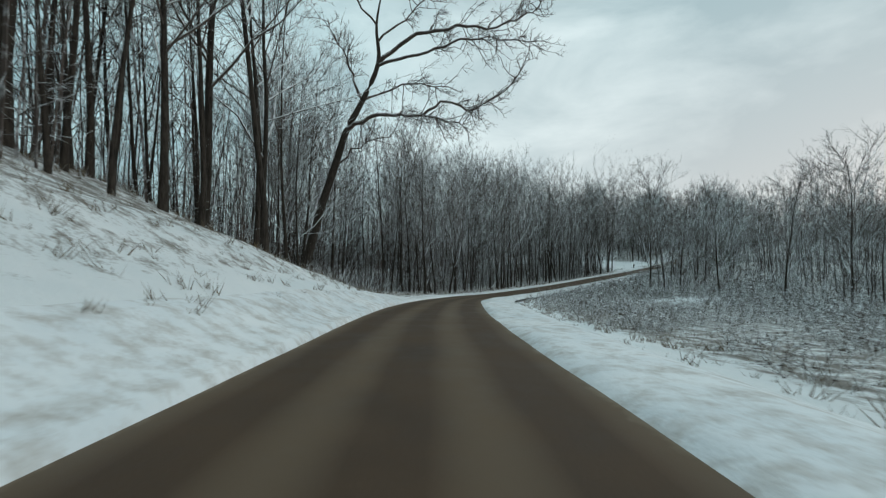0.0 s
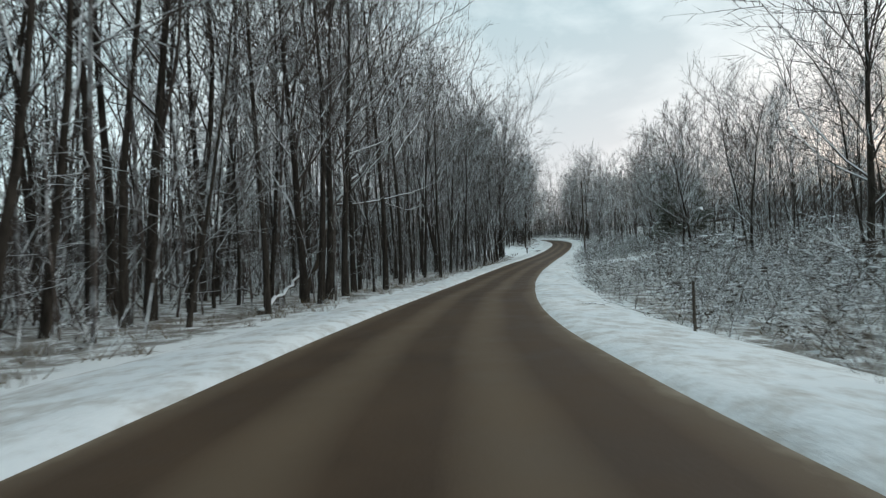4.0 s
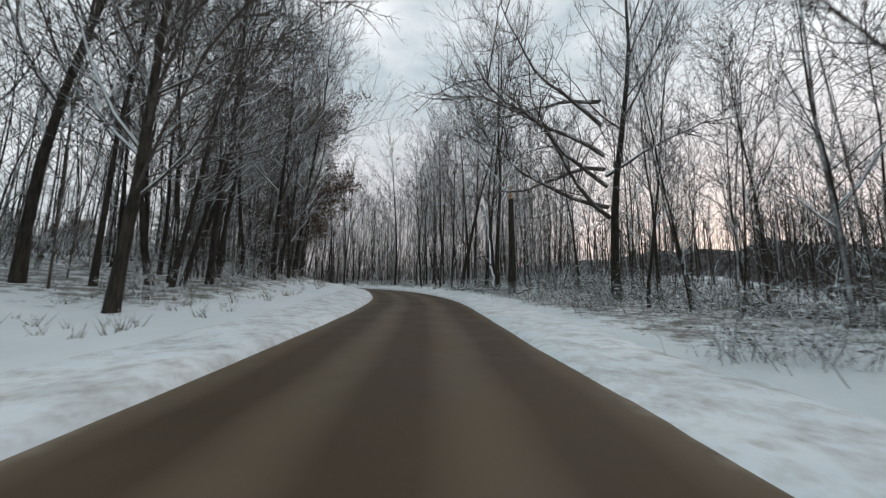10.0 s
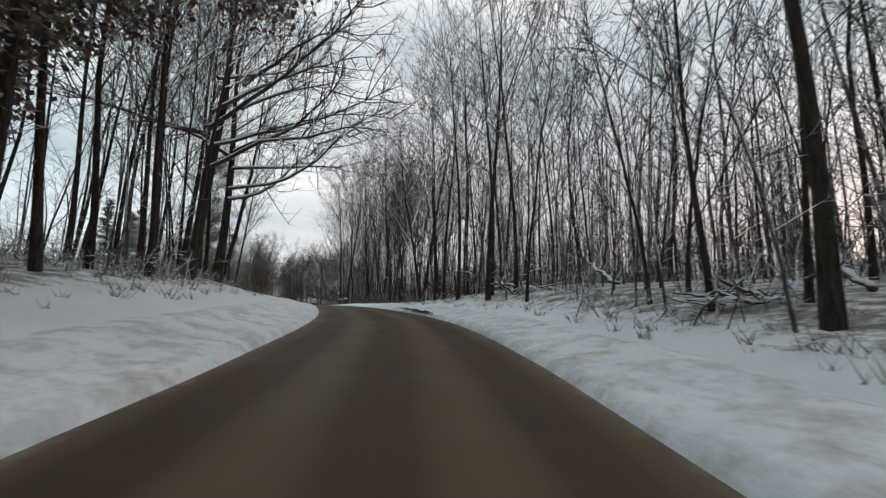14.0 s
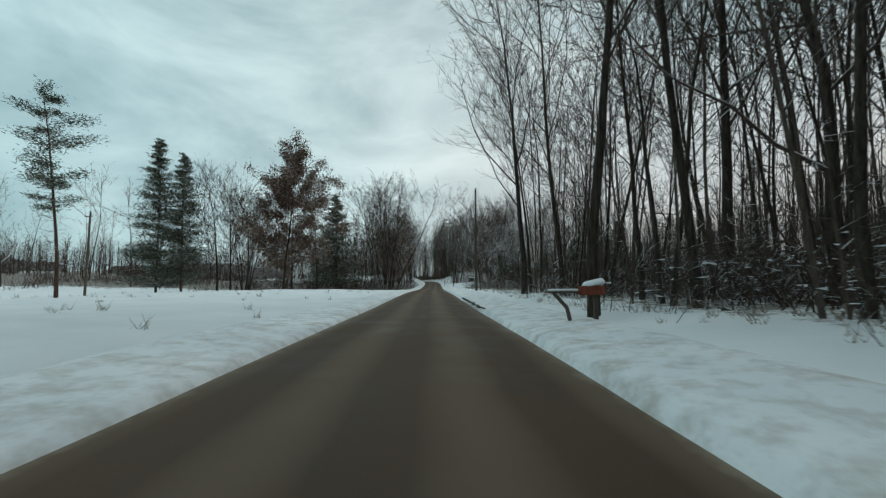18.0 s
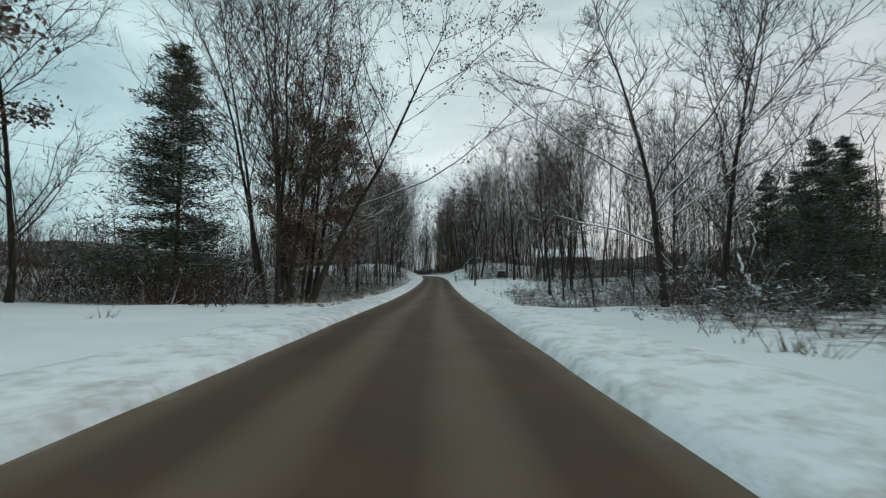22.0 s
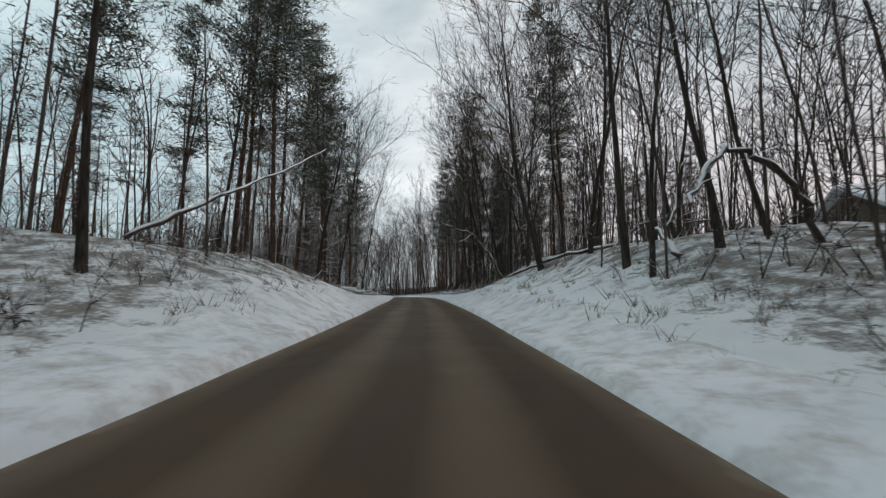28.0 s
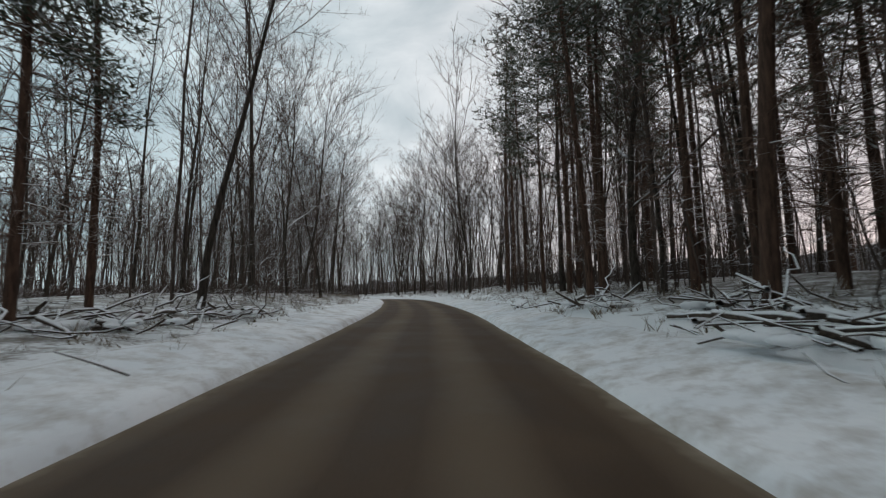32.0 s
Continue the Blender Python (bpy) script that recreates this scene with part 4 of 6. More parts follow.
rng = np.random.RandomState(21)
RA, RB = ROUND["a"], ROUND["b"]
NAMED = [  # single trees that stand out: pattern, along, across, turn, size
    (RA[0], 119, 19.3, 40, 1.15), (RA[1], 112, 25, 10, .85), (RA[0], 116, 28, 80, .9), (RA[1], 107, 23, 200, .7), (RA[0], 125, 26, 130, .85), (RA[1], 135, 20, 70, .8), (RA[0], 101, 30, 300, .8), (RA[1], 92, 36, 20, .9), (RA[0], 84, 40, 20, .95), (RA[1], 142, 17, 200, .8), (RA[0], 150, 18, 100, .9),(RA[0], 173.5, -8.2, 20, 1.45), (RA[1], 199, 17.2, 0, 1.25), (STEMS["a"][0], 202, 20, 60, 1.1), (RA[0], 191, 19, 60, .95), (RA[0], 182, 23, 160, .8), (RA[1], 177, 18, 220, .65), (RA[0], 170, 17, 40, .75), (RA[1], 163, 16, 40, .55), (STEMS["a"][0], 171, 21, 40, .72), (SPRUCE[1], 167, 19.5, 0, .66), (SPRUCE[1], 169, 23.5, 80, .6), (NEAR["a"][1], 166, -9.2, 30, .95), (NEAR["a"][4], 168, -12, 80, 1.0), (NEAR["a"][0], 170.5, -10.6, 120, 1.0), (NEAR["a"][1], 167, -15, 200, 1.0), (NEAR["a"][3], 171.5, -14, 10, 1.1), (NEAR["a"][4], 174.5, -13, 60, 1.0), (NEAR["a"][0], 175, -16, 0, 1.05), (NEAR["a"][4], 50, -10.2, 30, 1.45), (NEAR["a"][2], 41, -16, 60, 1.4), (RA[0], 210, -9.1, 80, 1.25), (RA[1], 213, -14.6, 80, 1.4), (STEMS["a"][0], 217, -11.5, 80, 1.05), (STEMS["a"][0], 221, -14, 10, 1.1),
    (ARCH[0], 219, 10.7, None, 1.0), (RA[0], 203, 9.5, 120, .85), (NEAR["a"][5], 212, 18, 20, 1.0), (NEAR["a"][6], 241, 7.2, 100, 1.05), (NEAR["a"][2], 233, 8.2, 10, 1.0),
    (OAKS[0], 261, -8.6, 0, 1.15), (RA[1], 264, -11, 90, 1.25), (OAKS[0], 270, -9, 90, .9), (NEAR["a"][2], 297, -12.4, 60, 1.05), (ARCH[0], 290, -9.0, None, 1.15), (ARCH[1], 287, -9.9, None, 1.2), (WIDE, 298.5, -10.2, None, 1.0), (NEAR["a"][6], 305, 9.0, 90, 1.1),
    (FIELDPINE[0], 355, -29, 30, .78), (FIELDPINE[0], 331, -16.5, 200, 1.0), (SPRUCE[0], 393, -45.5, 10, 1.12), (SPRUCE[0], 391, -40.2, 110, .95), (STEMS["b"][0], 397, -32.5, 10, .85), (OAKS[1], 395, -25.2, 200, 1.15), (OAKS[0], 401, -25.8, 110, .95), (SPRUCE[1], 419, -21.5, 60, 1.28), (RB[1], 399, -36, 90, 1.1),
    (OVERHANG, 408, -7.0, 0, .9), (STEMS["b"][0], 409, -9.4, 150, 1.15), (STEMS["b"][1], 412.5, -8.8, 20, 1.05), (RB[0], 432, -10, 10, .85), (RB[1], 430.5, -8.4, 40, .75), (RB[0], 396, -37, 10, 1.15), (RB[1], 394, -31, 10, .9), (RB[0], 406, -22.5, 10, 1.1), (OAKS[1], 411, -8.4, 240, .6), (NEAR["b"][1], 407, -8.4, 60, .95), (NEAR["b"][2], 354, 7.8, 20, 1.05), (NEAR["b"][0], 350, 9.6, 70, 1.1), (NEAR["b"][1], 357, 9, 10, 1.0), (NEAR["b"][0], 333.6, 5.5, 200, 1.05), (NEAR["b"][0], 323.5, -11, 200, 1.0), (NEAR["b"][1], 324.4, -11.8, 20, .95), (NEAR["b"][5], 322.6, -12.2, 80, 1.1), (SPRUCE[0], 538, 14, 0, .85),
    (OPEN, 399, 9.4, 160, .8), (RA[0], 407, 14, 100, .65), (RB[0], 391, 18.5, 30, .75), (RB[1], 394, 22, 60, .8), (RB[0], 387, 24, 100, .8), (OPEN, 389, 14.5, 40, .7), (SPRUCE[1], 396, 13, 60, .32), (SPRUCE[1], 398, 16, 10, .36), (SPRUCE[1], 401, 15, 200, .33), (SPRUCE[1], 404, 19, 90, .4), (SPRUCE[1], 384, 17, 90, .3), (SPRUCE[1], 379, 20, 90, .36), (SPRUCE[1], 374, 15, 30, .28), (SPRUCE[1], 371, 18, 130, .34), (SPRUCE[1], 367, 16, 230, .3), (SPRUCE[1], 376, 23, 300, .4), (SPRUCE[1], 369, 22, 70, .42), (SPRUCE[1], 388, 21, 170, .42), (RB[0], 401, 13, 60, .8), (NEAR["b"][1], 437, 16.5, 20, .95), (NEAR["b"][0], 440, 15.5, 20, 1.0), (NEAR["b"][2], 442, 19, 80, .9), (NEAR["b"][4], 436, 20, 8, .9), (NEAR["b"][0], 445, 22, 80, .95),
    (NEAR["b"][2], 462, 14.6, 20, 1.0), (NEAR["b"][0], 448, -8.2, 90, .85), (NEAR["b"][1], 448.6, -6.4, 20, .85), (RA[1], 176, -9.0, 100, 1.4), (WIDE, 178, -10.3, -43, 1.3), (NEAR["a"][1], 172, -9.6, 20, .95),
    (PINES[1], 536, 8.4, 0, 1.1), (PINES[0], 539, 11, 0, 1.05), (NEAR["b"][1], 524, 8.4, 0, 1.05), (NEAR["b"][4], 527, 9.4, 0, 1.05), (NEAR["b"][0], 531, 8.8, 60, 1.0), (PINES[2], 507, 12, 0, 1.0), (PINES[3], 512, 13, 60, 1.0), (PINES[0], 498, -8.6, 0, .9), (PINES[3], 511, -8.2, 0, 1.0), (PINES[0], 514.5, -9.2, 90, 1.0), (PINES[1], 516, -12, 0, 1.0), (PINES[2], 520, -10.5, 0, 1.0), (PINES[3], 541, -8.6, 30, .9), (PINES[3], 545, -10, 30, .85), (PINES[2], 505, -10.5, 0, 1.0), (PINES[1], 502, -12.5, 0, .95), (PINES[1], 541, 8, 0, 1.0), (PINES[3], 546, 9.5, 0, 1.1), (PINES[0], 551, 7.8, 0, 1.0), (PINES[2], 556, 8.6, 0, 1.0),
]
spots = [at(u, d)[:2] for _, u, d, _, _ in NAMED]
for pattern, u, d, turn, size in NAMED:
    x, y, z = at(u, d)
    if turn is None:  # leans over the road
        turn = math.degrees(math.atan2(-np.interp(u, U, TAN[:, 0]), np.interp(u, U, TAN[:, 1]))) + 180 * (d > 0)
    plant(pattern, x, y, z, turn, size)
x, y, z = -13.9, 46.6, float(height([-13.9], [46.6])[0][0])
plant(BIGOAK, x, y, z, 0, 1.0)
spots.append((x, y))
x, y, z = 91.8, 209.7, float(height([91.8], [209.7])[0][0])
plant(SPRUCE[1], x, y, z, 40, .72)
spots.append((x, y))
HOUSE = at(497, 35.5)
near_count = 0
mid_bags = {k: [Bag(), Bag()] for k in "ab"}
pine_bag = [Bag(), Bag(), Bag()]


def put(bag, arrays, x, y, z, turn, size):
    v, f = arrays
    c, s = math.cos(turn) * size, math.sin(turn) * size
    bag.add(np.stack([v[:, 0] * c - v[:, 1] * s + x, v[:, 0] * s + v[:, 1] * c + y, v[:, 2] * size + z], 1), f)


LOWPINE = [pine_tree(400 + i, h, .2, cl + .16, 7, 3, 2.5, 0, 9, 1.6, 44) for i, (h, cl) in enumerate(((26, .36), (23, .28)))]
for side, u0, u1, d0, d1, dens, kinds, grown in FOREST:
    n = int((u1 - u0) * (d1 - d0) / 100 * dens)
    near_count = 0
    us, ds = rng.uniform(u0, u1, n), d0 + (d1 - d0) * rng.uniform(0, 1, n) ** 1.7
    for u, d in zip(us, ds * side):
        x = np.interp(u, U, LINE[:, 0]) + d * np.interp(u, U, TAN[:, 1])
        y = np.interp(u, U, LINE[:, 1]) - d * np.interp(u, U, TAN[:, 0])
        z, uu, dd = (float(v[0]) for v in height([x], [y]))
        if abs(dd) < min(d0, 7) or (x - HOUSE[0]) ** 2 + (y - HOUSE[1]) ** 2 < 90 or any((x - a) ** 2 + (y - b) ** 2 < 2.2 for a, b in spots):
            continue
        spots.append((x, y))
        kind = kinds[rng.randint(len(kinds))]
        size = grown * rng.uniform(.75, 1.12)
        turn = rng.uniform(0, 360)
        if abs(dd) < d0 + 8 and abs(dd) < 24 and near_count < 12:
            near_count += 1
            pattern = PINES[rng.randint(4)] if kind == "p" else NEAR[kind][rng.randint(7)]
            plant(pattern, x, y, z - .05, turn, size, "roadside wood", lean=(rng.normal(0, 2), rng.normal(0, 2)))
        elif kind == "p":
            for bag, arr in zip(pine_bag, LOWPINE[rng.randint(2)]):
                put(bag, arr, x, y, z, turn, size)
        else:
            deep = abs(dd) > d0 + 13
            for bag, arr in zip(mid_bags[kind], FAR_TREES[kind][rng.randint(3)] if deep else MID[kind][rng.randint(5)]):
                put(bag, arr, x, y, z, turn, size)
for k, label in (("a", "dense leafless wood with snow on its branches"), ("b", "dense leafless wood with little snow on it")):
    w = new("wood")
    tagged(w, label, "wood", kind="stuff")
    part("trunks", raw_mesh("trunks", *mid_bags[k][0].arrays(), M_BARK, True), w)
    part("branches", raw_mesh("branches", *mid_bags[k][1].arrays(), M_TWIG if k == "a" else M_TWIG_BARE), w)
w = tagged(new("pine_wood"), "stand of pines among bare trees", "wood", kind="stuff")
for nm, bag, mt in zip(("trunks", "boughs", "needles"), pine_bag, (M_PINEBARK, M_DEADTWIG, M_NEEDLE)):
    part(nm, raw_mesh(nm, *bag.arrays(), mt), w)

# thin saplings that fill the woods
SAPLINGS = []
for i in range(6):
    r_ = np.random.RandomState(600 + i)
    bag = Bag()
    h_ = r_.uniform(4, 8)
    ln_ = bend(r_, (0, 0, -.2), (0, 0, 1), h_, 4, .08, .02)
    bag.add(*spike(ln_, .045))
    k_ = r_.uniform(.7, 3.9, 15)
    b_ = k_.astype(int)
    p_ = ln_[b_] + (ln_[b_ + 1] - ln_[b_]) * (k_ - b_)[:, None]
    w_ = turned_all(r_, np.tile((0, 0, 1.0), (15, 1)), r_.uniform(.8, 1.6, 15)) * (r_.uniform(.8, 2.4, 15) * (1.25 - k_ / 5))[:, None]
    bag.add(*rods(p_, w_, .017))
    spray(r_, bag, p_, w_, 4, 0, .009, 1.0, .03)
    SAPLINGS.append(bag.arrays())
SLENDER = []
for i in range(8):
    r_ = np.random.RandomState(640 + i)
    bag = Bag()
    h_ = r_.uniform(9, 16)
    ln_ = bend(r_, (0, 0, -.3), (r_.normal(0, .04), r_.normal(0, .04), 1), h_, 5, .05, .02)
    bag.add(*spike(ln_, .07))
    k_ = r_.uniform(1.4, 4.95, 14)
    b_ = k_.astype(int)
    seg_ = ln_[b_ + 1] - ln_[b_]
    w_ = turned_all(r_, seg_ / np.linalg.norm(seg_, axis=1)[:, None], r_.uniform(.4, .9, 14)) * (r_.uniform(.9, 2.6, 14) * (1.3 - k_ / 6))[:, None]
    bag.add(*rods(ln_[b_] + seg_ * (k_ - b_)[:, None], w_, .016))
    spray(r_, bag, ln_[b_] + seg_ * (k_ - b_)[:, None], w_, 4, 0, .010)
    SLENDER.append(bag.arrays())
sap = {"a": Bag(), "b": Bag()}
for side, u0, u1, d0, d1, dens, kinds, grown in FOREST:
    n = int((u1 - u0) * (min(d1, d0 + 28) - d0) / 100 * dens * (3.2 if grown > .8 else 1.3))
    us, ds = rng.uniform(u0, u1, n), rng.uniform(d0, min(d1, d0 + 28), n) * side
    xs = np.interp(us, U, LINE[:, 0]) + ds * np.interp(us, U, TAN[:, 1])
    ys = np.interp(us, U, LINE[:, 1]) - ds * np.interp(us, U, TAN[:, 0])
    zs, _, dd = height(xs, ys)
    for x, y, z, d in zip(xs, ys, zs, dd):
        if abs(d) > 6.5:
            some = SAPLINGS[rng.randint(6)] if rng.uniform() < .55 else SLENDER[rng.randint(8)]
            put(sap[kinds[0]], some, x, y, z, rng.uniform(0, 6.28), min(1, grown + .1) * rng.uniform(.6, 1.25))
for k, mt in (("a", M_TWIG), ("b", M_TWIG_BARE)):
    tagged(new("saplings", raw_mesh("saplings", *sap[k].arrays(), mt)), "thin bare saplings between the trees", "saplings", kind="stuff")

# dark thickets low in the woods
THICKETS = []
for i in range(5):
    r_ = np.random.RandomState(660 + i)
    bag = Bag()
    for _ in range(24):
        a_ = r_.uniform(0, 6.28)
        w_ = np.array([math.cos(a_) * .45, math.sin(a_) * .45, 1])
        bag.add(*spike(bend(r_, (*r_.normal(0, 1.1, 2), -.2), w_ / np.linalg.norm(w_), r_.uniform(1.4, 3.8), 2, .2, -.02), .028))
    THICKETS.append(bag.arrays())
thick = {"a": Bag(), "b": Bag()}
for side, u0, u1, d0, d1, dens, k in ((-1, 20, 60, 17, 48, 4.5, "a"), (-1, 60, 82, 13, 44, 9.0, "a"), (-1, 82, 178, 12, 44, 9.0, "a"), (-1, 217, 302, 16, 48, 3.4, "a"), (-1, 404, 462, 11, 34, 7.5, "b"), (-1, 404, 475, 34, 85, 5.0, "b"), (-1, 458, 690, 16, 48, 2.6, "b"), (1, 100, 204, 26, 60, 3.0, "a"), (1, 204, 306, 14, 48, 4.0, "a"),
                                   (1, 316, 362, 11, 44, 17.0, "b"), (1, 362, 412, 10, 34, 16.0, "b"), (1, 412, 470, 26, 60, 7.0, "b"), (1, 470, 690, 12, 44, 3.0, "b")):
    n = int((u1 - u0) * (d1 - d0) / 100 * dens)
    us, ds = rng.uniform(u0, u1, n), rng.uniform(d0, d1, n) * side
    xs = np.interp(us, U, LINE[:, 0]) + ds * np.interp(us, U, TAN[:, 1])
    ys = np.interp(us, U, LINE[:, 1]) - ds * np.interp(us, U, TAN[:, 0])
    zs, _, dd = height(xs, ys)
    for x, y, z, d in zip(xs, ys, zs, dd):
        if abs(d) > 10:
            put(thick[k], THICKETS[rng.randint(5)], x, y, z, rng.uniform(0, 6.28), rng.uniform(.7, 1.3))
M_UNDER = bark_material("dark_undergrowth", (0.030, 0.021, 0.018), (0.088, 0.060, 0.049), 0.8, 0.45, 0.85)
for k, mt in (("a", M_TWIG), ("b", M_UNDER)):
    tagged(new("thicket", raw_mesh("thicket", *thick[k].arrays(), mt)), "dense dark undergrowth between the trees", "undergrowth", kind="stuff")

# far woods round about
FANS = []
for i in range(6):
    r_ = np.random.RandomState(680 + i)
    bag = Bag()
    h_ = r_.uniform(13, 20)
    bag.add(*spike(bend(r_, (0, 0, -.5), (0, 0, 1), h_, 2, .04), .16))
    z_ = h_ * r_.uniform(.12, .9, 12)
    w_ = turned_all(r_, np.tile((0, 0, 1.0), (12, 1)), r_.uniform(.3, .9, 12)) * (h_ * r_.uniform(.14, .30, 12))[:, None]
    p_ = np.stack([0 * z_, 0 * z_, z_], 1)
    bag.add(*sprigs(r_, p_, w_, .13))
    spray(r_, bag, p_, w_, 5, 0, .045, 1.1)
    FANS.append(bag.arrays())
belt = Bag()
for side, u0, u1, d0, d1, n in ((-1, 0, 180, 46, 95, 520), (-1, 180, 300, 52, 95, 360), (-1, 285, 420, 104, 150, 1000), (-1, 520, 740, 50, 90, 130),
                             (1, 0, 130, 84, 120, 420), (1, 110, 205, 60, 100, 700), (1, 203, 245, 58, 110, 560), (1, 240, 320, 50, 90, 300), (1, 320, 480, 50, 95, 520), (1, 480, 740, 50, 90, 200)):
    us, ds = rng.uniform(u0, u1, n), rng.uniform(d0, d1, n) * side
    xs = np.interp(us, U, LINE[:, 0]) + ds * np.interp(us, U, TAN[:, 1])
    ys = np.interp(us, U, LINE[:, 1]) - ds * np.interp(us, U, TAN[:, 0])
    zs, _, dd = height(xs, ys)
    for x, y, z, d in zip(xs, ys, zs, dd):
        if abs(d) > 40:
            put(belt, FANS[rng.randint(6)], x, y, z, rng.uniform(0, 6.28), rng.uniform(.7, 1.15) * (.42 if d0 == 104 else 1))
x0, y0, _ = at(330, 0)
way = math.atan2(np.interp(330, U, TAN[:, 1]), np.interp(330, U, TAN[:, 0]))
aa, rr_ = way + np.radians(rng.uniform(24, 72, 900)), rng.uniform(135, 190, 900)
xs, ys = x0 + rr_ * np.cos(aa), y0 + rr_ * np.sin(aa)
zs, _, dd = height(xs, ys)
for x, y, z, d in zip(xs, ys, zs, dd):
    if abs(d) > 60:
        put(belt, FANS[rng.randint(6)], x, y, z - .5, rng.uniform(0, 6.28), rng.uniform(.4, .7))
# wooded rises that close the view all round
hx, hy = np.arange(-330, 500, 7.0), np.arange(-260, 880, 7.0)
HX, HY = (v.ravel() for v in np.meshgrid(hx, hy))
HX, HY = HX + rng.uniform(-2.4, 2.4, len(HX)), HY + rng.uniform(-2.4, 2.4, len(HX))
hz, hu, hd = height(HX, HY)
reach_ = np.where((hd < 0) & (hu > 285) & (hu < 475), 118.0, np.where((hd < 0) & (hu > 170) & (hu < 225), 74.0, 66.0))
lift_ = np.clip((np.abs(hd) - reach_) / 9, 0, 1) * np.clip((reach_ + 58 - np.abs(hd)) / 12, 0, 1)
hz = hz + np.where(lift_ > 0, lift_ * (5.4 + .03 * np.clip(np.abs(hd) - reach_, 0, 200)) + rng.normal(0, .8, len(HX)) * lift_, -2.5)
q = np.arange(len(HX)).reshape(len(hy), len(hx))
hf = np.stack([q[:-1, :-1], q[:-1, 1:], q[1:, 1:], q[1:, :-1]], -1).reshape(-1, 4)
hf = hf[(lift_[hf] > 0).any(1)]
cm = Mat("leafless_canopy", rough=0.95, spec=0.05)
cn = cm.noise(0.9, 8, 0.75, (1, 1, .35))
cm.colour(cm.mix(cm.remap(cn, .40, .62), cm.mix(cm.noise(.05, 3), (0.030, 0.026, 0.025), (0.060, 0.050, 0.048)), (0.20, 0.19, 0.19)))
cm.bump(cn, 1.0, 1.2)
rim = np.flatnonzero((lift_ > .35) & (np.abs(hd) < reach_ + 34))
for i in rng.choice(rim, min(1900, len(rim)), False):
    put(belt, FANS[rng.randint(6)], HX[i], HY[i], hz[i] - 4.5, rng.uniform(0, 6.28), rng.uniform(.5, .75))
tagged(new("wooded_rise", raw_mesh("wooded_rise", np.stack([HX, HY, hz], 1), hf, cm.m)), "low rises under dark leafless woods in the distance", "wood", kind="stuff")
tagged(new("tree_line", raw_mesh("tree_line", *belt.arrays(), M_TWIG_BARE)), "dark line of leafless woods in the distance", "wood", kind="stuff")
far = [Bag(), Bag()]
for _n in range(1050):
    a = rng.uniform(0, 6.283)
    x, y = rng.uniform(-110, 270), rng.uniform(-40, 720)
    u, d, _z = (float(v[0]) for v in locate([x], [y]))
    if _n > 900:
        x, y, _ = at(rng.uniform(285, 420), -rng.uniform(105, 150))
        u, d = 350, -140
    elif _n > 700 or abs(d) < 56 or abs(d) > 150 or (d < 0 and 290 < u < 400 and abs(d) < 150) or (d > 0 and 20 < u < 110 and abs(d) < 85):
        continue
    z = float(height([x], [y])[0][0])
    for bag, arr in zip(far, FAR_TREES["a" if u < 300 else "b"][rng.randint(3)]):
        put(bag, arr, x, y, z - .3, a, rng.uniform(.8, 1.15) * (.42 if _n > 900 else 1))
w = tagged(new("far_wood"), "grey leafless woods in the distance", "wood", kind="stuff")
part("trunks", raw_mesh("trunks", *far[0].arrays(), M_BARK), w)
part("branches", raw_mesh("branches", *far[1].arrays(), M_TWIG), w)

# ---------------------------------------------------------------- brush


def bush(seed, stems, h, spread, fine=1.0):
    """A shrub of arching stems, fine twigs and small pads of snow caught in them."""
    r = np.random.RandomState(seed)
    bag = Bag()
    a = r.uniform(0, 6.283, stems)
    p = np.stack([*(r.normal(0, spread, (2, stems))), np.full(stems, -.1)], 1)
    w = np.stack([np.cos(a) * .5, np.sin(a) * .5, r.uniform(.5, 1.2, stems)], 1) * (h * r.uniform(.35, .75, stems))[:, None]
    bag.add(*rods(p, w * 1.3, .011 * fine))
    q = p + w * r.uniform(.5, 1.0, (stems, 1))
    w2 = (w * (1, 1, .2) + r.normal(0, .10 * h, (stems, 3))) * r.uniform(.6, 1.1, (stems, 1))
    bag.add(*rods(q, w2, .008 * fine))
    spray(r, bag, p, w, 7, 0, .006 * fine, .5, .15)
    spray(r, bag, q, w2, 9, 0, .006 * fine, .5, .05)
    i = np.repeat(np.arange(stems), 3)
    c = q[i] + w2[i] * r.uniform(0, 1.1, (len(i), 1)) + r.normal(0, .06 * h, (len(i), 3))
    d = r.normal(0, 1, c.shape) * (1, 1, .12) * .05 * h
    bag.add(*sprigs(r, c, d, .035))
    return bag.arrays()


BUSHES = [bush(500 + i, 12, 1.0, .45) for i in range(6)]
SHRUBS = [bush(520 + i, 24, 1.0, .40, .45) for i in range(6)]
bags = {}
for side, u0, u1, d0, d1, dens, hh in BRUSH:
    n = int((u1 - u0) * (d1 - d0) / 100 * dens * (.62 if hh > 1.55 else .85))
    us, ds = rng.uniform(u0, u1, n), rng.uniform(d0, d1, n) * side
    xs = np.interp(us, U, LINE[:, 0]) + ds * np.interp(us, U, TAN[:, 1])
    ys = np.interp(us, U, LINE[:, 1]) - ds * np.interp(us, U, TAN[:, 0])
    zs, _, dd = height(xs, ys)
    for x, y, z, d in zip(xs, ys, zs, dd):
        if abs(d) > 5.5:
            put(bags.setdefault(int(u0 > 300), Bag()), (SHRUBS if hh > 1.55 else BUSHES)[rng.randint(6)], x, y, z, rng.uniform(0, 6.28), min(hh * rng.choice((.5, .7, .9, 1.1, 1.45)), max(.5, (abs(d) - 3.6) * .55)))
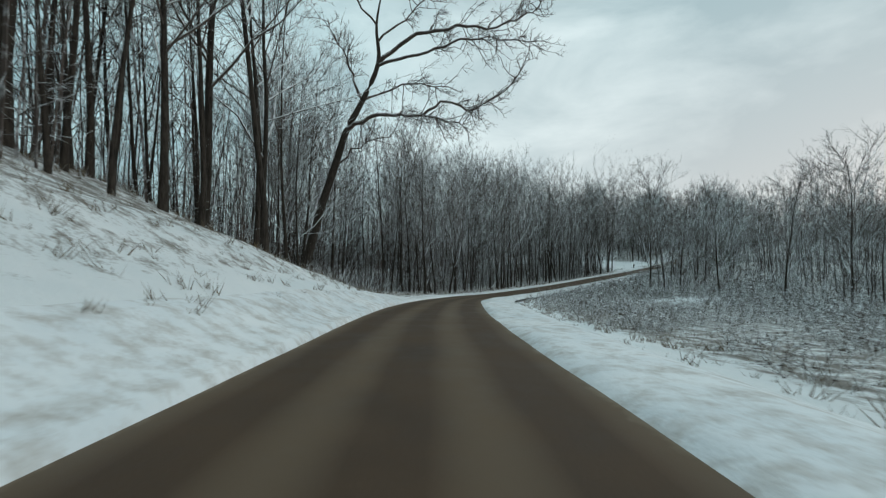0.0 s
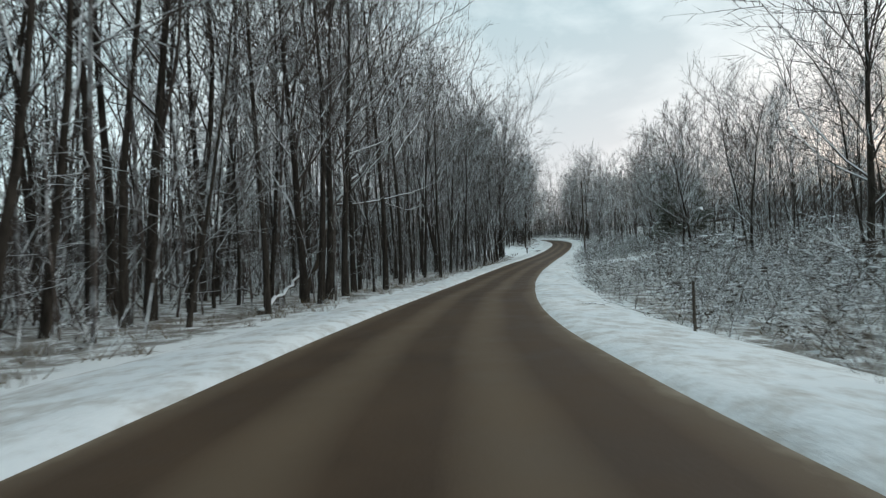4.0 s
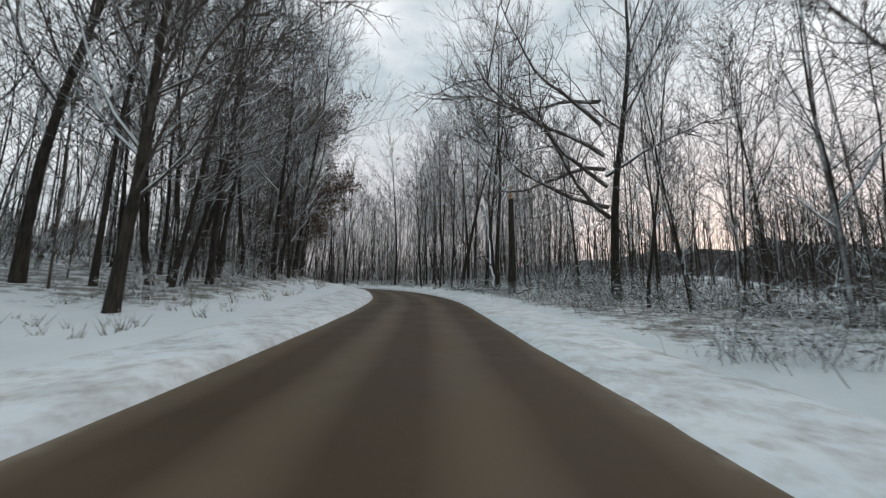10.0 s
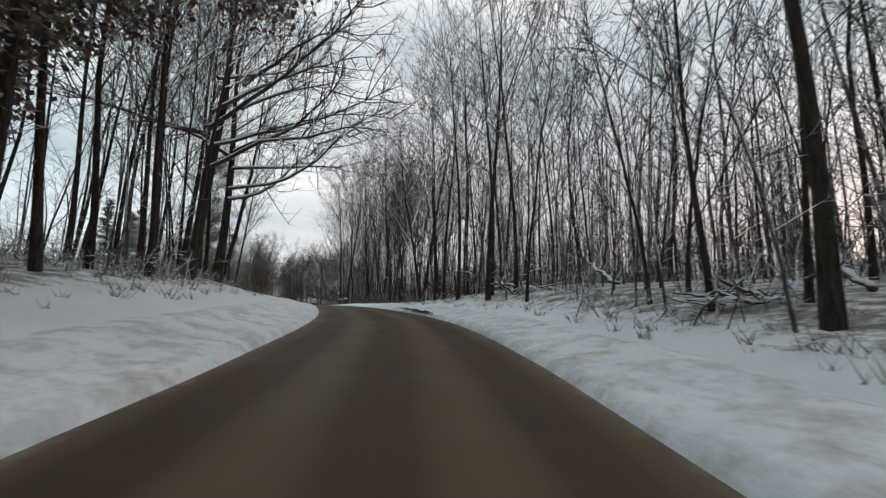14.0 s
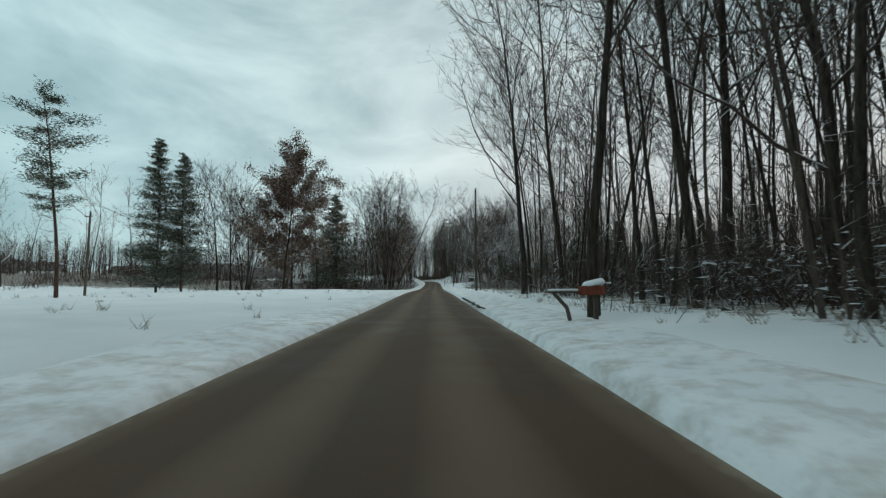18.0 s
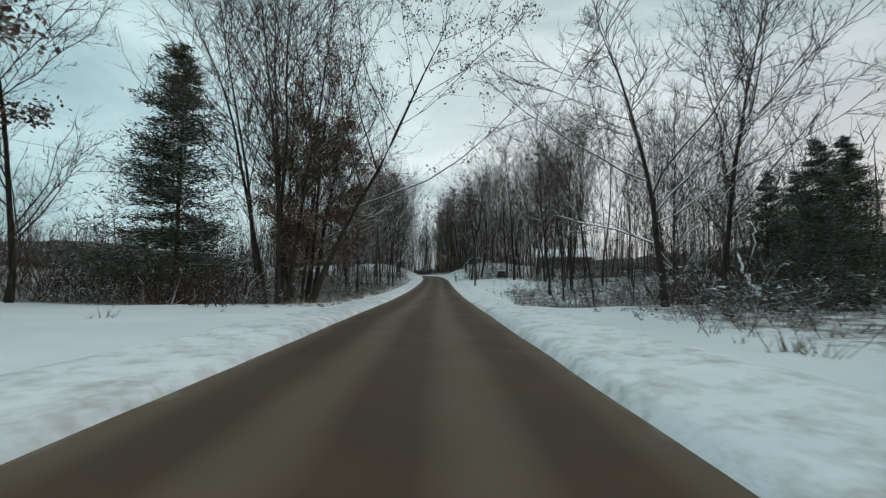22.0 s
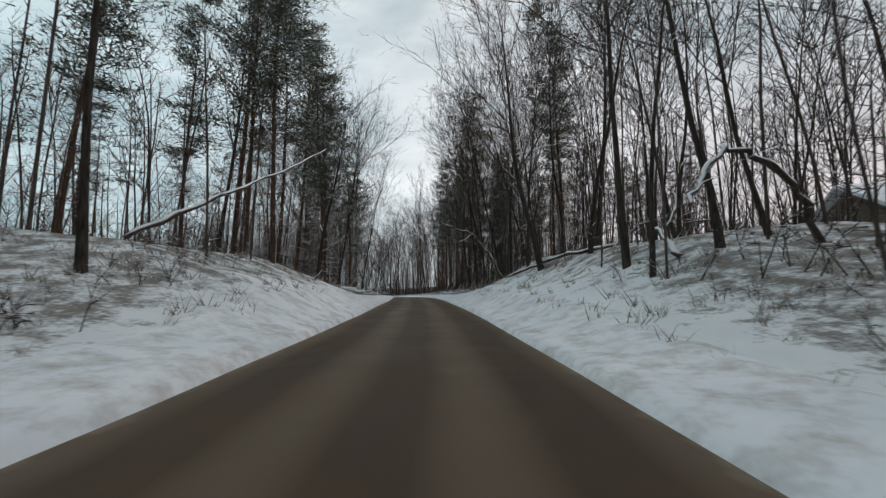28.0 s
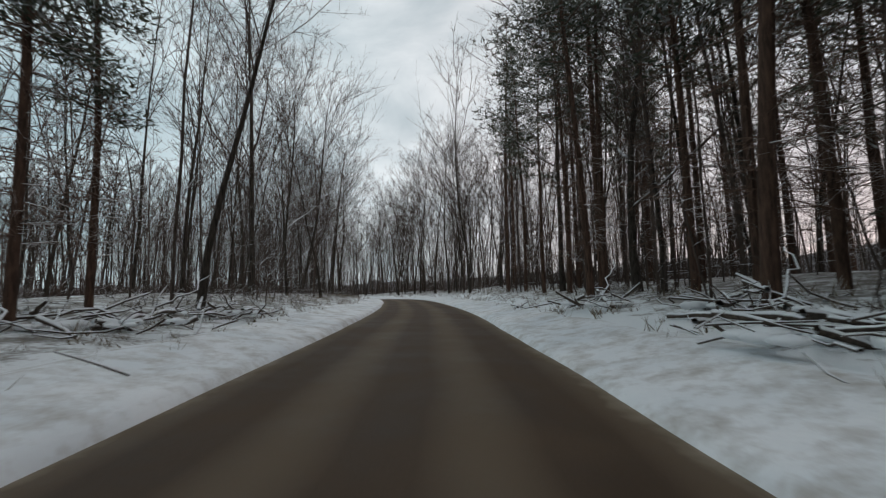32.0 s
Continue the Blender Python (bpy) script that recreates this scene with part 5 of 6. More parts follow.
for k, bag in bags.items():
    ob = new("brush", raw_mesh("brush", *bag.arrays(), M_BRUSH if k == 0 else M_TWIG_BARE))
    tagged(ob, "tangled roadside brush under snow", "brush", kind="stuff")

# ---------------------------------------------------------------- things by the road


def utility_pole(u, d, h, arm, label):
    x, y, z = at(u, d)
    base = new("utility_pole")
    base.matrix_basis = pose(x, y, z, 0, 0, math.degrees(math.atan2(np.interp(u, U, TAN[:, 1]), np.interp(u, U, TAN[:, 0]))) - 90)
    part("pole", raw_mesh("pole", *tube([(0, 0, -.6), (0, 0, h * .5), (.03, 0, h)], (.14, .125, .10), 10), M_POLE, True), base)
    if arm:
        part("crossarm", bm_mesh("crossarm", box(-.62, -.06, h - .62, .30, .06, h - .52), M_POLE), base)
        for dx in (-.55, .22):
            part("insulator", raw_mesh("insulator", *tube([(dx, 0, h - .52), (dx, 0, h - .44), (dx, 0, h - .34)], (.03, .05, .03), 8), M_CERAMIC, True), base, "grey insulator")
    part("insulator", raw_mesh("insulator", *tube([(0, 0, h), (0, 0, h + .1), (0, 0, h + .18)], (.03, .05, .03), 8), M_CERAMIC, True), base, "grey insulator")
    part("bracket", bm_mesh("bracket", box(-.14, -.2, h - 1.6, .14, -.08, h - 1.45), M_METAL), base, "dull metal bracket")
    tagged(base, label, "utility pole")
    return x, y, z + h


def cable(a, b, sag, radius=0.012):
    n = 14
    t = np.linspace(0, 1, n)[:, None]
    p = np.array(a) * (1 - t) + np.array(b) * t
    p[:, 2] -= sag * 4 * (t * (1 - t))[:, 0]
    tagged(new("power_line", raw_mesh("power_line", *tube(p, np.full(n, radius), 5), M_WIRE, True)), "thin black overhead power line between poles", "cable")


def over_ground(u, d, dz):
    x, y, z = at(u, d)
    return x, y, z + dz


p1 = utility_pole(172.5, 6.8, 13.3, True, "weathered wooden utility pole with a short crossarm")
p2 = utility_pole(369.5, 5.6, 11.8, False, "tall bare wooden utility pole beside brush")
p3 = utility_pole(449.5, 6.3, 10.8, True, "wooden utility pole at a snowy yard")
utility_pole(371, -39.5, 9.8, True, "wooden utility pole at the edge of a snowy field")
p4 = utility_pole(234, -38, 9, True, "distant wooden utility pole behind a snowy yard")
cable(p2, p3, 1.2)
cable((p2[0], p2[1], p2[2] - 1.3), (p3[0], p3[1], p3[2] - 1.3), 1.3)
cable(p3, (*at(540, 9)[:2], p3[2] + 2), 1.4)
cable(p3, over_ground(403, -28, 9.5), .8)


def newspaper_post(u, d, turn):
    """A square post that widens into a delivery box, with a cap of snow."""
    x, y, z = at(u, d)
    base = new("mailbox_post")
    base.matrix_basis = pose(x, y, z, 0, 0, turn)
    part("post", bm_mesh("post", box(-.11, -.12, -.3, .11, .12, .75), M_DARKBOX), base)
    bm = box(-.13, -.17, .72, .13, .24, 1.2)
    for v in bm.verts:
        if v.co.y > .1 and v.co.z < .9:
            v.co.z += .16
    part("box", bm_mesh("box", bm, M_DARKBOX), base)
    part("emblem", bm_mesh("emblem", box(.13, -.02, 1.0, .136, .08, 1.07, 0), M_REDWOOD), base, "small faded red mark")
    cap = box(-.14, -.17, 1.2, .14, .23, 1.36, .05)
    part("snow_cap", bm_mesh("snow_cap", cap, M_SNOW, True), base, "cap of fresh snow")
    tagged(base, "dark brown mailbox post with snow on top", "mailbox")


newspaper_post(188.3, -5.6, -128)


def mailbox(u, d, turn, label, body=M_DARKBOX):
    x, y, z = at(u, d)
    base = new("mailbox")
    base.matrix_basis = pose(x, y, z, 0, 0, turn)
    part("post", bm_mesh("post", box(-.05, -.05, -.3, .05, .05, 1.0), M_POLE), base)
    bm = bmesh.new()
    bmesh.ops.create_cone(bm, cap_ends=True, segments=16, radius1=.12, radius2=.12, depth=.5)
    for v in bm.verts:
        v.co = Vector((v.co.x, v.co.z, max(v.co.y, -.09) + 1.1))
    part("body", bm_mesh("body", bm, body), base)
    part("flag", bm_mesh("flag", box(.12, -.05, 1.1, .13, .1, 1.25, 0), M_REDWOOD), base, "red flag")
    bm = box(-.1, -.24, 1.2, .1, .24, 1.29, .04)
    part("snow_cap", bm_mesh("snow_cap", bm, M_SNOW, True), base, "cap of fresh snow")
    tagged(base, label, "mailbox")


mailbox(463, 3.9, 180, "dark metal mailbox on a wooden post with snow on it")
mailbox(471, 4.1, 180, "grey mailbox on a post beside the road", M_METAL)

# red mailbox with a snowed shelf beside it, at a trunk
x, y, z = at(332.4, 4.9)
stand = tagged(new("mailbox"), "red wooden mailbox on a post with thick snow on it", "mailbox")
stand.matrix_basis = pose(x, y, z, 0, 0, 6)
part("post", bm_mesh("post", box(.16, -.06, -.3, .28, .06, .78), M_POLE), stand)
part("body", bm_mesh("body", box(-.22, -.16, .76, .46, .16, 1.02, .03), M_REDWOOD), stand)
part("door", bm_mesh("door", box(-.245, -.14, .78, -.222, .14, 1.0, .01), M_REDWOOD), stand, "red wooden flap")
bm = box(-.12, -.17, 1.02, .48, .17, 1.24, .08)
for v in bm.verts:
    if v.co.x < .05 and v.co.z > 1.1:
        v.co.z -= .1
part("snow_cap", bm_mesh("snow_cap", bm, M_SNOW, True), stand, "thick cap of snow")
shelf = tagged(new("wooden_shelf"), "plank shelf on a slanted brace with a strip of snow", "shelf")
shelf.matrix_basis = pose(x, y, z, 0, 0, 6)
part("plank", bm_mesh("plank", box(-1.15, -.14, .82, -.3, .14, .87, .01), M_POLE), shelf)
part("brace", raw_mesh("brace", *tube([(-.5, 0, -.15), (-.62, 0, .4), (-1.0, 0, .83)], (.06, .055, .05), 6), M_POLE), shelf)
part("snow_cap", bm_mesh("snow_cap", box(-1.14, -.13, .87, -.31, .13, .94, .03), M_SNOW, True), shelf, "strip of snow")

# thin marker posts
for u, d, h in ((102.8, 5.5, 1.5), (447.5, 9.0, .8), (458, 15.0, .9), (376, -22, .8)):
    x, y, z = at(u, d)
    tagged(new("marker_post", raw_mesh("marker_post", *tube([(x, y, z - .2), (x, y, z + h * .6), (x + .03, y, z + h)], (.035, .035, .03), 6), M_POLE)), "thin wooden marker post in the snow", "post")

# the pond beside the road
pm = Mat("grey_pond_water", rough=0.12, spec=0.5)
pm.colour(pm.mix(pm.remap(pm.noise(0.5, 4), 0.3, 0.7), (0.05, 0.06, 0.065), (0.11, 0.12, 0.125)))
pm.bump(pm.noise(3.0, 3), 0.05, 0.02)
cx, cy, _ = at(424, 15.5)
zw = float(np.interp(424, U, LINE[:, 2])) - 1.35
bm = bmesh.new()
ring = [bm.verts.new((cx + 13 * math.cos(a) * (1 + .12 * math.sin(3 * a + 1)), cy + 11 * math.sin(a) * (1 + .1 * math.sin(5 * a)), zw)) for a in np.linspace(0, 6.283, 48, endpoint=False)]
bm.faces.new(ring)
tagged(new("pond", bm_mesh("pond", bm, pm.m)), "small dark grey pond below the road", "pond", kind="structure")

# house in the trees
x, y, z = HOUSE
ex, ey, _ = at(428, 0)
house = tagged(new("house"), "low brown house with a snow-covered roof among trees", "house")
house.matrix_basis = pose(x, y, z, 0, 0, math.degrees(math.atan2(y - ey, x - ex)) - 90 + 12)
part("wall", bm_mesh("wall", box(-7, -4, -1, 7, 4, 3.0, 0), M_WALL), house)
for sgn in (-1, 1):
    bm = bmesh.new()
    vs = [bm.verts.new(p) for p in ((-7.6, sgn * 4.7, 2.8), (7.6, sgn * 4.7, 2.8), (7.6, 0, 5.2), (-7.6, 0, 5.2), (-7.6, sgn * 4.7, 3.05), (7.6, sgn * 4.7, 3.05), (7.6, 0, 5.45), (-7.6, 0, 5.45))]
    for f in ((0, 1, 2, 3), (4, 5, 6, 7), (0, 1, 5, 4), (1, 2, 6, 5), (2, 3, 7, 6), (3, 0, 4, 7)):
        bm.faces.new([vs[i] for i in f])
    bmesh.ops.recalc_face_normals(bm, faces=bm.faces)
    part("roof", bm_mesh("roof", bm, M_SNOW), house, "snow-covered roof")
for dx in (-4.5, -1, 3.5):
    win = part("window", bm_mesh("window", box(dx - .7, -4.06, 1.0, dx + .7, -4.0, 2.1, 0), M_POLE), house)
    part("pane", bm_mesh("pane", box(dx - .6, -4.08, 1.1, dx + .6, -4.062, 2.0, 0), M_GLASS), win)
for dx in (-7, 6.8):
    bm = bmesh.new()
    vs = [bm.verts.new(p) for p in ((dx, -4, 3), (dx, 4, 3), (dx, 0, 5.1), (dx + .2, -4, 3), (dx + .2, 4, 3), (dx + .2, 0, 5.1))]
    for f in ((0, 1, 2), (3, 5, 4), (0, 3, 4, 1), (1, 4, 5, 2), (2, 5, 3, 0)):
        bm.faces.new([vs[i] for i in f])
    part("gable", bm_mesh("gable", bm, M_WALL), house)
part("chimney", bm_mesh("chimney", box(2, -.5, 4.6, 3, .5, 6.2, .02), M_WALL), house)


# ---------------------------------------------------------------- fallen and leaning wood
M_LOG = bark_material("snowed_log", (0.040, 0.032, 0.026), (0.13, 0.105, 0.085), 1.0, 0.05, 0.45)
M_BREAK = wood_material("fresh_broken_wood", (0.30, 0.14, 0.06), (0.48, 0.27, 0.13))
M_SOIL = wood_material("dark_wet_soil", (0.020, 0.016, 0.012), (0.075, 0.058, 0.043), 3.0)


def over(u, d, dz):
    """A place dz metres above the ground."""
    x, y, z = at(u, d)
    return x, y, z + dz


def limb(points, r0, r1, name, label, category, side_limbs=(), mat=M_LOG):
    """A crooked log or leaning trunk along the points, with its own side branches and twigs."""
    base = new(name)
    r = np.random.RandomState(int(abs(points[0][0]) * 37 + abs(points[0][1]) * 11) % 9973)
    foot = np.array(points[0], float)
    base.matrix_basis = pose(*points[0])
    p = smooth_line(points, 6) - foot
    p[1:-1] += r.normal(0, .035 + r0 * .35, (len(p) - 2, 3)) * (1, 1, .6)
    ends = p[0] + (p[0] - p[1]) * .02, p[-1] + (p[-1] - p[-2]) * .02
    part("stem", raw_mesh("stem", *tube(np.vstack([ends[0], p, ends[1]]), np.r_[.002, np.linspace(r0, r1, len(p)) * r.uniform(.8, 1.2, len(p)), .002], 8), mat, True), base)
    for pts, a, b in side_limbs:
        q = smooth_line(pts, 4) - foot
        q[1:] += r.normal(0, .07, (len(q) - 1, 3))
        part("branch", raw_mesh("branch", *tube(q, np.linspace(a, b, len(q)), 5), mat, True), base)
    for _ in range(6):
        k = r.randint(2, len(p))
        part("twig", raw_mesh("twig", *spike(bend(r, p[k], turned(r, np.array((0, 0, 1.0)), r.uniform(.3, 1.5)), r.uniform(.5, 1.6), 3, .3), .02), M_TWIG_BARE), base)
    return tagged(base, label, category)


# a bent tree and its snow-laden limb over the left verge
limb([over(119, -12, -.3), over(120, -10.4, 6.0), over(124, -9.6, 9.6), over(128, -9, 13)], .19, .05, "leaning_tree", "bent dead tree with thick snow along its limbs", "tree",
     [([over(120, -10.4, 6.0), over(124, -8.6, 6.6), over(129, -7.2, 8.0), over(132, -6.2, 9.3)], .10, .03), ([over(124, -8.6, 6.6), over(127, -7.6, 6.2), over(130, -6.4, 6.6)], .06, .02)])
limb([over(108, -7.5, .1), over(112, -8.6, .9), over(116, -10, 2.3)], .13, .06, "fallen_log", "fallen trunk under snow at the edge of a wood", "log")
limb([over(86, -9, .0), over(90, -10.5, 2.4), over(94, -12, 5.2)], .10, .04, "leaning_tree", "thin fallen tree caught in its neighbours", "tree")
# the snapped trunk with an orange break, and what lies round it
x, y, z = at(228.5, 7.8)
snag = tagged(new("broken_tree"), "snapped dead trunk with a fresh orange break", "tree")
snag.matrix_basis = pose(x, y, z, 0, 3, 20)
part("trunk", raw_mesh("trunk", *tube([(0, 0, -.4), (.05, 0, 3), (.1, .1, 6), (.1, .1, 7.6)], (.36, .27, .24, .22), 10), M_BARK, True), snag)
for dx, hh in ((-.08, .9), (.06, 1.3), (.15, .6)):
    part("splinter", raw_mesh("splinter", *tube([(dx + .1, .1, 7.4), (dx + .1, .12, 7.6 + hh * .5), (dx + .12, .1, 7.6 + hh)], (.12, .09, .015), 5), M_BREAK), snag, "orange splintered wood")
limb([over(231, 7.2, .2), over(233, 7.6, 2.2), over(236.5, 8.6, 5.5), over(239, 9, 9)], .10, .04, "leaning_tree", "leaning trunk with snow on its upper side", "tree",
     [([over(233, 7.6, 2.2), over(232, 6.3, 3.6), over(231, 5.8, 5.2)], .08, .03)])
for u, d, du, dd, h0, h1, r in (
    (233, 6.2, 5, 1.2, .2, .5, .075), (236, 6.8, 4, -.6, .25, .15, .06), (226, 7.2, -3, 1.5, .15, .8, .08), (239, 7.4, -4, 1.0, .3, .9, .09),
    (258, 8.2, 4, 1.5, .2, 1.2, .10), (262, 9.4, -4, -1.8, .2, .5, .08), (268, 10, 3, 2.4, .3, 1.3, .10), (276, 9.4, 5, 2, .4, 1.6, .09),
    (285, 9.2, 6, 1, .3, .7, .10), (292, 10.8, -4, 2.4, .3, 1.5, .09), (396, 11, 4, 2, .3, 1.9, .08), (388, 12, 3, -2, .2, 1.3, .07),
    (486, 8.6, 4, 1.6, .15, .5, .10), (520, 6.8, 6, 1, .1, .15, .10), (524, 6.0, 5, 1.5, .1, .2, .10),
    (533, 6.2, 5, 1.4, .08, .12, .12), (537, 7.4, 5, -1.2, .15, .1, .10), (546, 6.6, 5, 1.5, .1, .3, .11), (534.5, 6.8, 4, 1.6, .35, .2, .12), (502, -7.8, 6, -1.5, .1, .2, .12),
    (508, -6.8, 5, .7, .12, .1, .11), (515, -7.6, 7, 1.2, .1, .2, .11), (530, -7.4, 6, 1.1, .12, .1, .11), (541, -6.8, 5, -1, .1, .1, .10), (476, -8.0, 5, -2.0, .1, .5, .09),
):
    limb([over(u, d, h0), over(u + du * .5, d + dd * .4, (h0 + h1) / 2 + .03), over(u + du, d + dd, h1)], r, r * .6, "fallen_log", "fallen log with snow along its top", "log",
         [([over(u + du * .5, d + dd * .4, (h0 + h1) / 2), over(u + du * .6, d + dd * .4 + .7, h1 + .7), over(u + du * .7, d + dd * .4 + 1.0, h1 + 1.3)], r * .4, r * .15)])
# the long trunk that leans out over the cutting
limb([over(487, -9.8, .1), over(490, -8.2, 2.6), over(494, -7.0, 5.2), over(499, -6.0, 8.2)], .105, .035, "leaning_tree", "long thin trunk that leans out over a snowy bank", "tree")
limb([over(485, 12.6, -.3), over(484.6, 11.4, 1.9), over(484, 9.2, 3.3), over(483, 7.6, 3.0), over(482.4, 6.8, 2.4)], .13, .04, "leaning_tree", "bowed branch under snow above a bank", "tree")


limb([over(507.5, 6.8, .05), over(503, 7.9, .12), over(499, 9.1, .12), over(495, 10.6, .08)], .07, .14, "fallen_log", "long fallen trunk with snow on a steep bank", "log")
limb([over(510, 7.6, -.2), over(509.6, 6.4, 2.5), over(509, 4.7, 5.0), over(509, 2.8, 6.6), over(509, 1.2, 7.8)], .10, .02, "leaning_tree", "bowed thin tree with snow along its back", "tree",
     [([over(509, 4.7, 5.0), over(508, 3.6, 5.0), over(507, 2.6, 5.4)], .04, .012), ([over(509, 2.8, 6.6), over(508.2, 2.2, 7.6), over(507.6, 1.8, 8.6)], .03, .01)])


def brush_pile(u, d, seed, size):
    r = np.random.RandomState(seed)
    base = tagged(new("brush_pile"), "heap of cut branches under snow", "brush pile")
    base.matrix_basis = pose(*at(u, d))
    for i in range(38):
        a, b = r.uniform(0, 6.28), r.normal(0, .75 * size, 2)
        w = np.array([math.cos(a), math.sin(a), r.normal(0, .13)])
        h = .04 + r.uniform(0, .5) * max(0, 1 - np.hypot(*b) / (1.9 * size))
        thick_ = r.uniform(.05, .085) if i < 7 else r.uniform(.018, .045)
        line = bend(r, np.array((b[0], b[1], h)) - w * size * .5, w / np.linalg.norm(w), r.uniform(.4, 1.3) * size, 3, .2)
        part("stick", raw_mesh("stick", *tube(line, np.linspace(1, .55, 4) * thick_, 5), M_LOG, True), base)
    for _ in range(15):
        b, k = r.normal(0, .62 * size, 2), r.uniform(.10, .28)
        bm = bmesh.new()
        bmesh.ops.create_icosphere(bm, subdivisions=2, radius=1)
        for v in bm.verts:
            n = 1 + .22 * math.sin(v.co.x * 5 + b[0] * 9) * math.cos(v.co.y * 4 + b[1] * 7)
            v.co = Vector((b[0] + v.co.x * k * n * 1.4, b[1] + v.co.y * k * n, .12 + v.co.z * k * .42 * n))
        part("snow_lump", bm_mesh("snow_lump", bm, M_SNOW, True), base, "clump of fresh snow")


for i, (u, d, size) in enumerate(((507.5, -7.2, 1.3), (511, -6.6, 1.3), (515, -7.4, 1.2), (535.5, -6.6, 1.3), (537.5, -8.4, 1.5), (541, -7.2, 1.4), (546, -6.6, 1.1), (533, 6.6, 1.2), (537.5, 6.2, 1.4), (541, 7.6, 1.4), (547, 6.8, 1.3), (523, 6.6, 1.1), (529, -6.4, 1.1), (234, 7.4, 1.3), (237.5, 6.8, 1.2), (240.5, 7.6, 1.2), (262, 8.4, 1.0), (270, 8.8, 1.0), (470, -7.6, 1.1), (284, 9.6, 1.1))):
    brush_pile(u, d, 700 + i, size)


def tracks(u, side, length, seed, name, label):
    """A driveway mouth: strips of bare gravel pressed through the snow."""
    base = new(name)
    tagged(base, label, "driveway", kind="structure")
    r = np.random.RandomState(seed)
    for k in range(5):
        v, wide, off = [], r.uniform(.05, .13), r.uniform(-.3, .3)
        n0 = r.uniform(0, .35)
        for i in range(12):
            f = n0 + (1 - n0) * i / 11
            dd = side * (2.9 + length * f)
            taper = math.sin(math.pi * min(1, i / 11 * .9 + .08))
            for e in (-1, 1):
                x, y, z = at(u + (k - 2) * .62 + off + e * wide * taper * r.uniform(.6, 1.4) + .5 * f * f, dd)
                v.append((x, y, z + .06 + .09 * (abs(dd) < 5.6)))
        n = np.arange(11) * 2
        f = np.stack([n, n + 1, n + 3, n + 2], 1)
        part("rut", raw_mesh("rut", v, f[:, ::-1] if side < 0 else f, M_SOIL), base)


tracks(194, -1, 4.5, 1, "driveway_left", "driveway mouth with dark wheel ruts in snow")


def soil_strip(u0, u1, d0, d1, seed):
    """Dark wet soil that shows in a ragged strip along the snowy edge of the road."""
    r = np.random.RandomState(seed)
    us = np.arange(u0, u1, .22)
    n = len(us)
    v = []
    for i, u in enumerate(us):
        taper = min(1, 4 * i / n + .1, 4 * (n - 1 - i) / n + .1)
        mid = (d0 + d1) / 2 + r.normal(0, .07)
        half = (d1 - d0) / 2 * taper * r.uniform(.35, 1.2)
        for k in (-1, 0, 1):
            x, y, _ = at(u, mid + k * half)
            z = float(height([x], [y], 0.0)[0][0])
            v.append((x, y, z + .17 - .05 * abs(k) + .02 * math.sin(u * 2.3 + seed) + r.normal(0, .012)))
    k = np.arange(n - 1) * 3
    f = np.concatenate([np.stack([k + j, k + j + 1, k + j + 4, k + j + 3], 1) for j in (0, 1)])
    tagged(new("soil_strip", raw_mesh("soil_strip", v, f, M_SOIL, True)), "dark wet soil along the snowy road edge", "soil", kind="structure")


soil_strip(248, 263, -4.2, -4.07, 1)
soil_strip(282, 291, 2.75, 3.2, 2)
soil_strip(340, 353, 2.75, 2.95, 4)
soil_strip(192, 197, -4.6, -3.6, 5)

# a small car parked under snow on the driveway
x, y, z = at(470, 13.6)
car = tagged(new("parked_car"), "small dark car under snow on a driveway", "car")
car.matrix_basis = pose(x, y, z, 0, 0, math.degrees(math.atan2(y - ey, x - ex)) - 90)
part("body", bm_mesh("body", box(-.8, -1.9, .3, .8, 1.9, .95, .12), M_DARKBOX, True), car)
bm = box(-.72, -1.2, .95, .72, .9, 1.45, .08)
for v in bm.verts:
    if v.co.z > 1.3:
        v.co.x *= .82
        v.co.y *= .8
part("cabin", bm_mesh("cabin", bm, M_GLASS, True), car)
part("snow_cap", bm_mesh("snow_cap", box(-.62, -1.0, 1.44, .62, .75, 1.62, .07), M_SNOW, True), car, "thick snow on the roof")
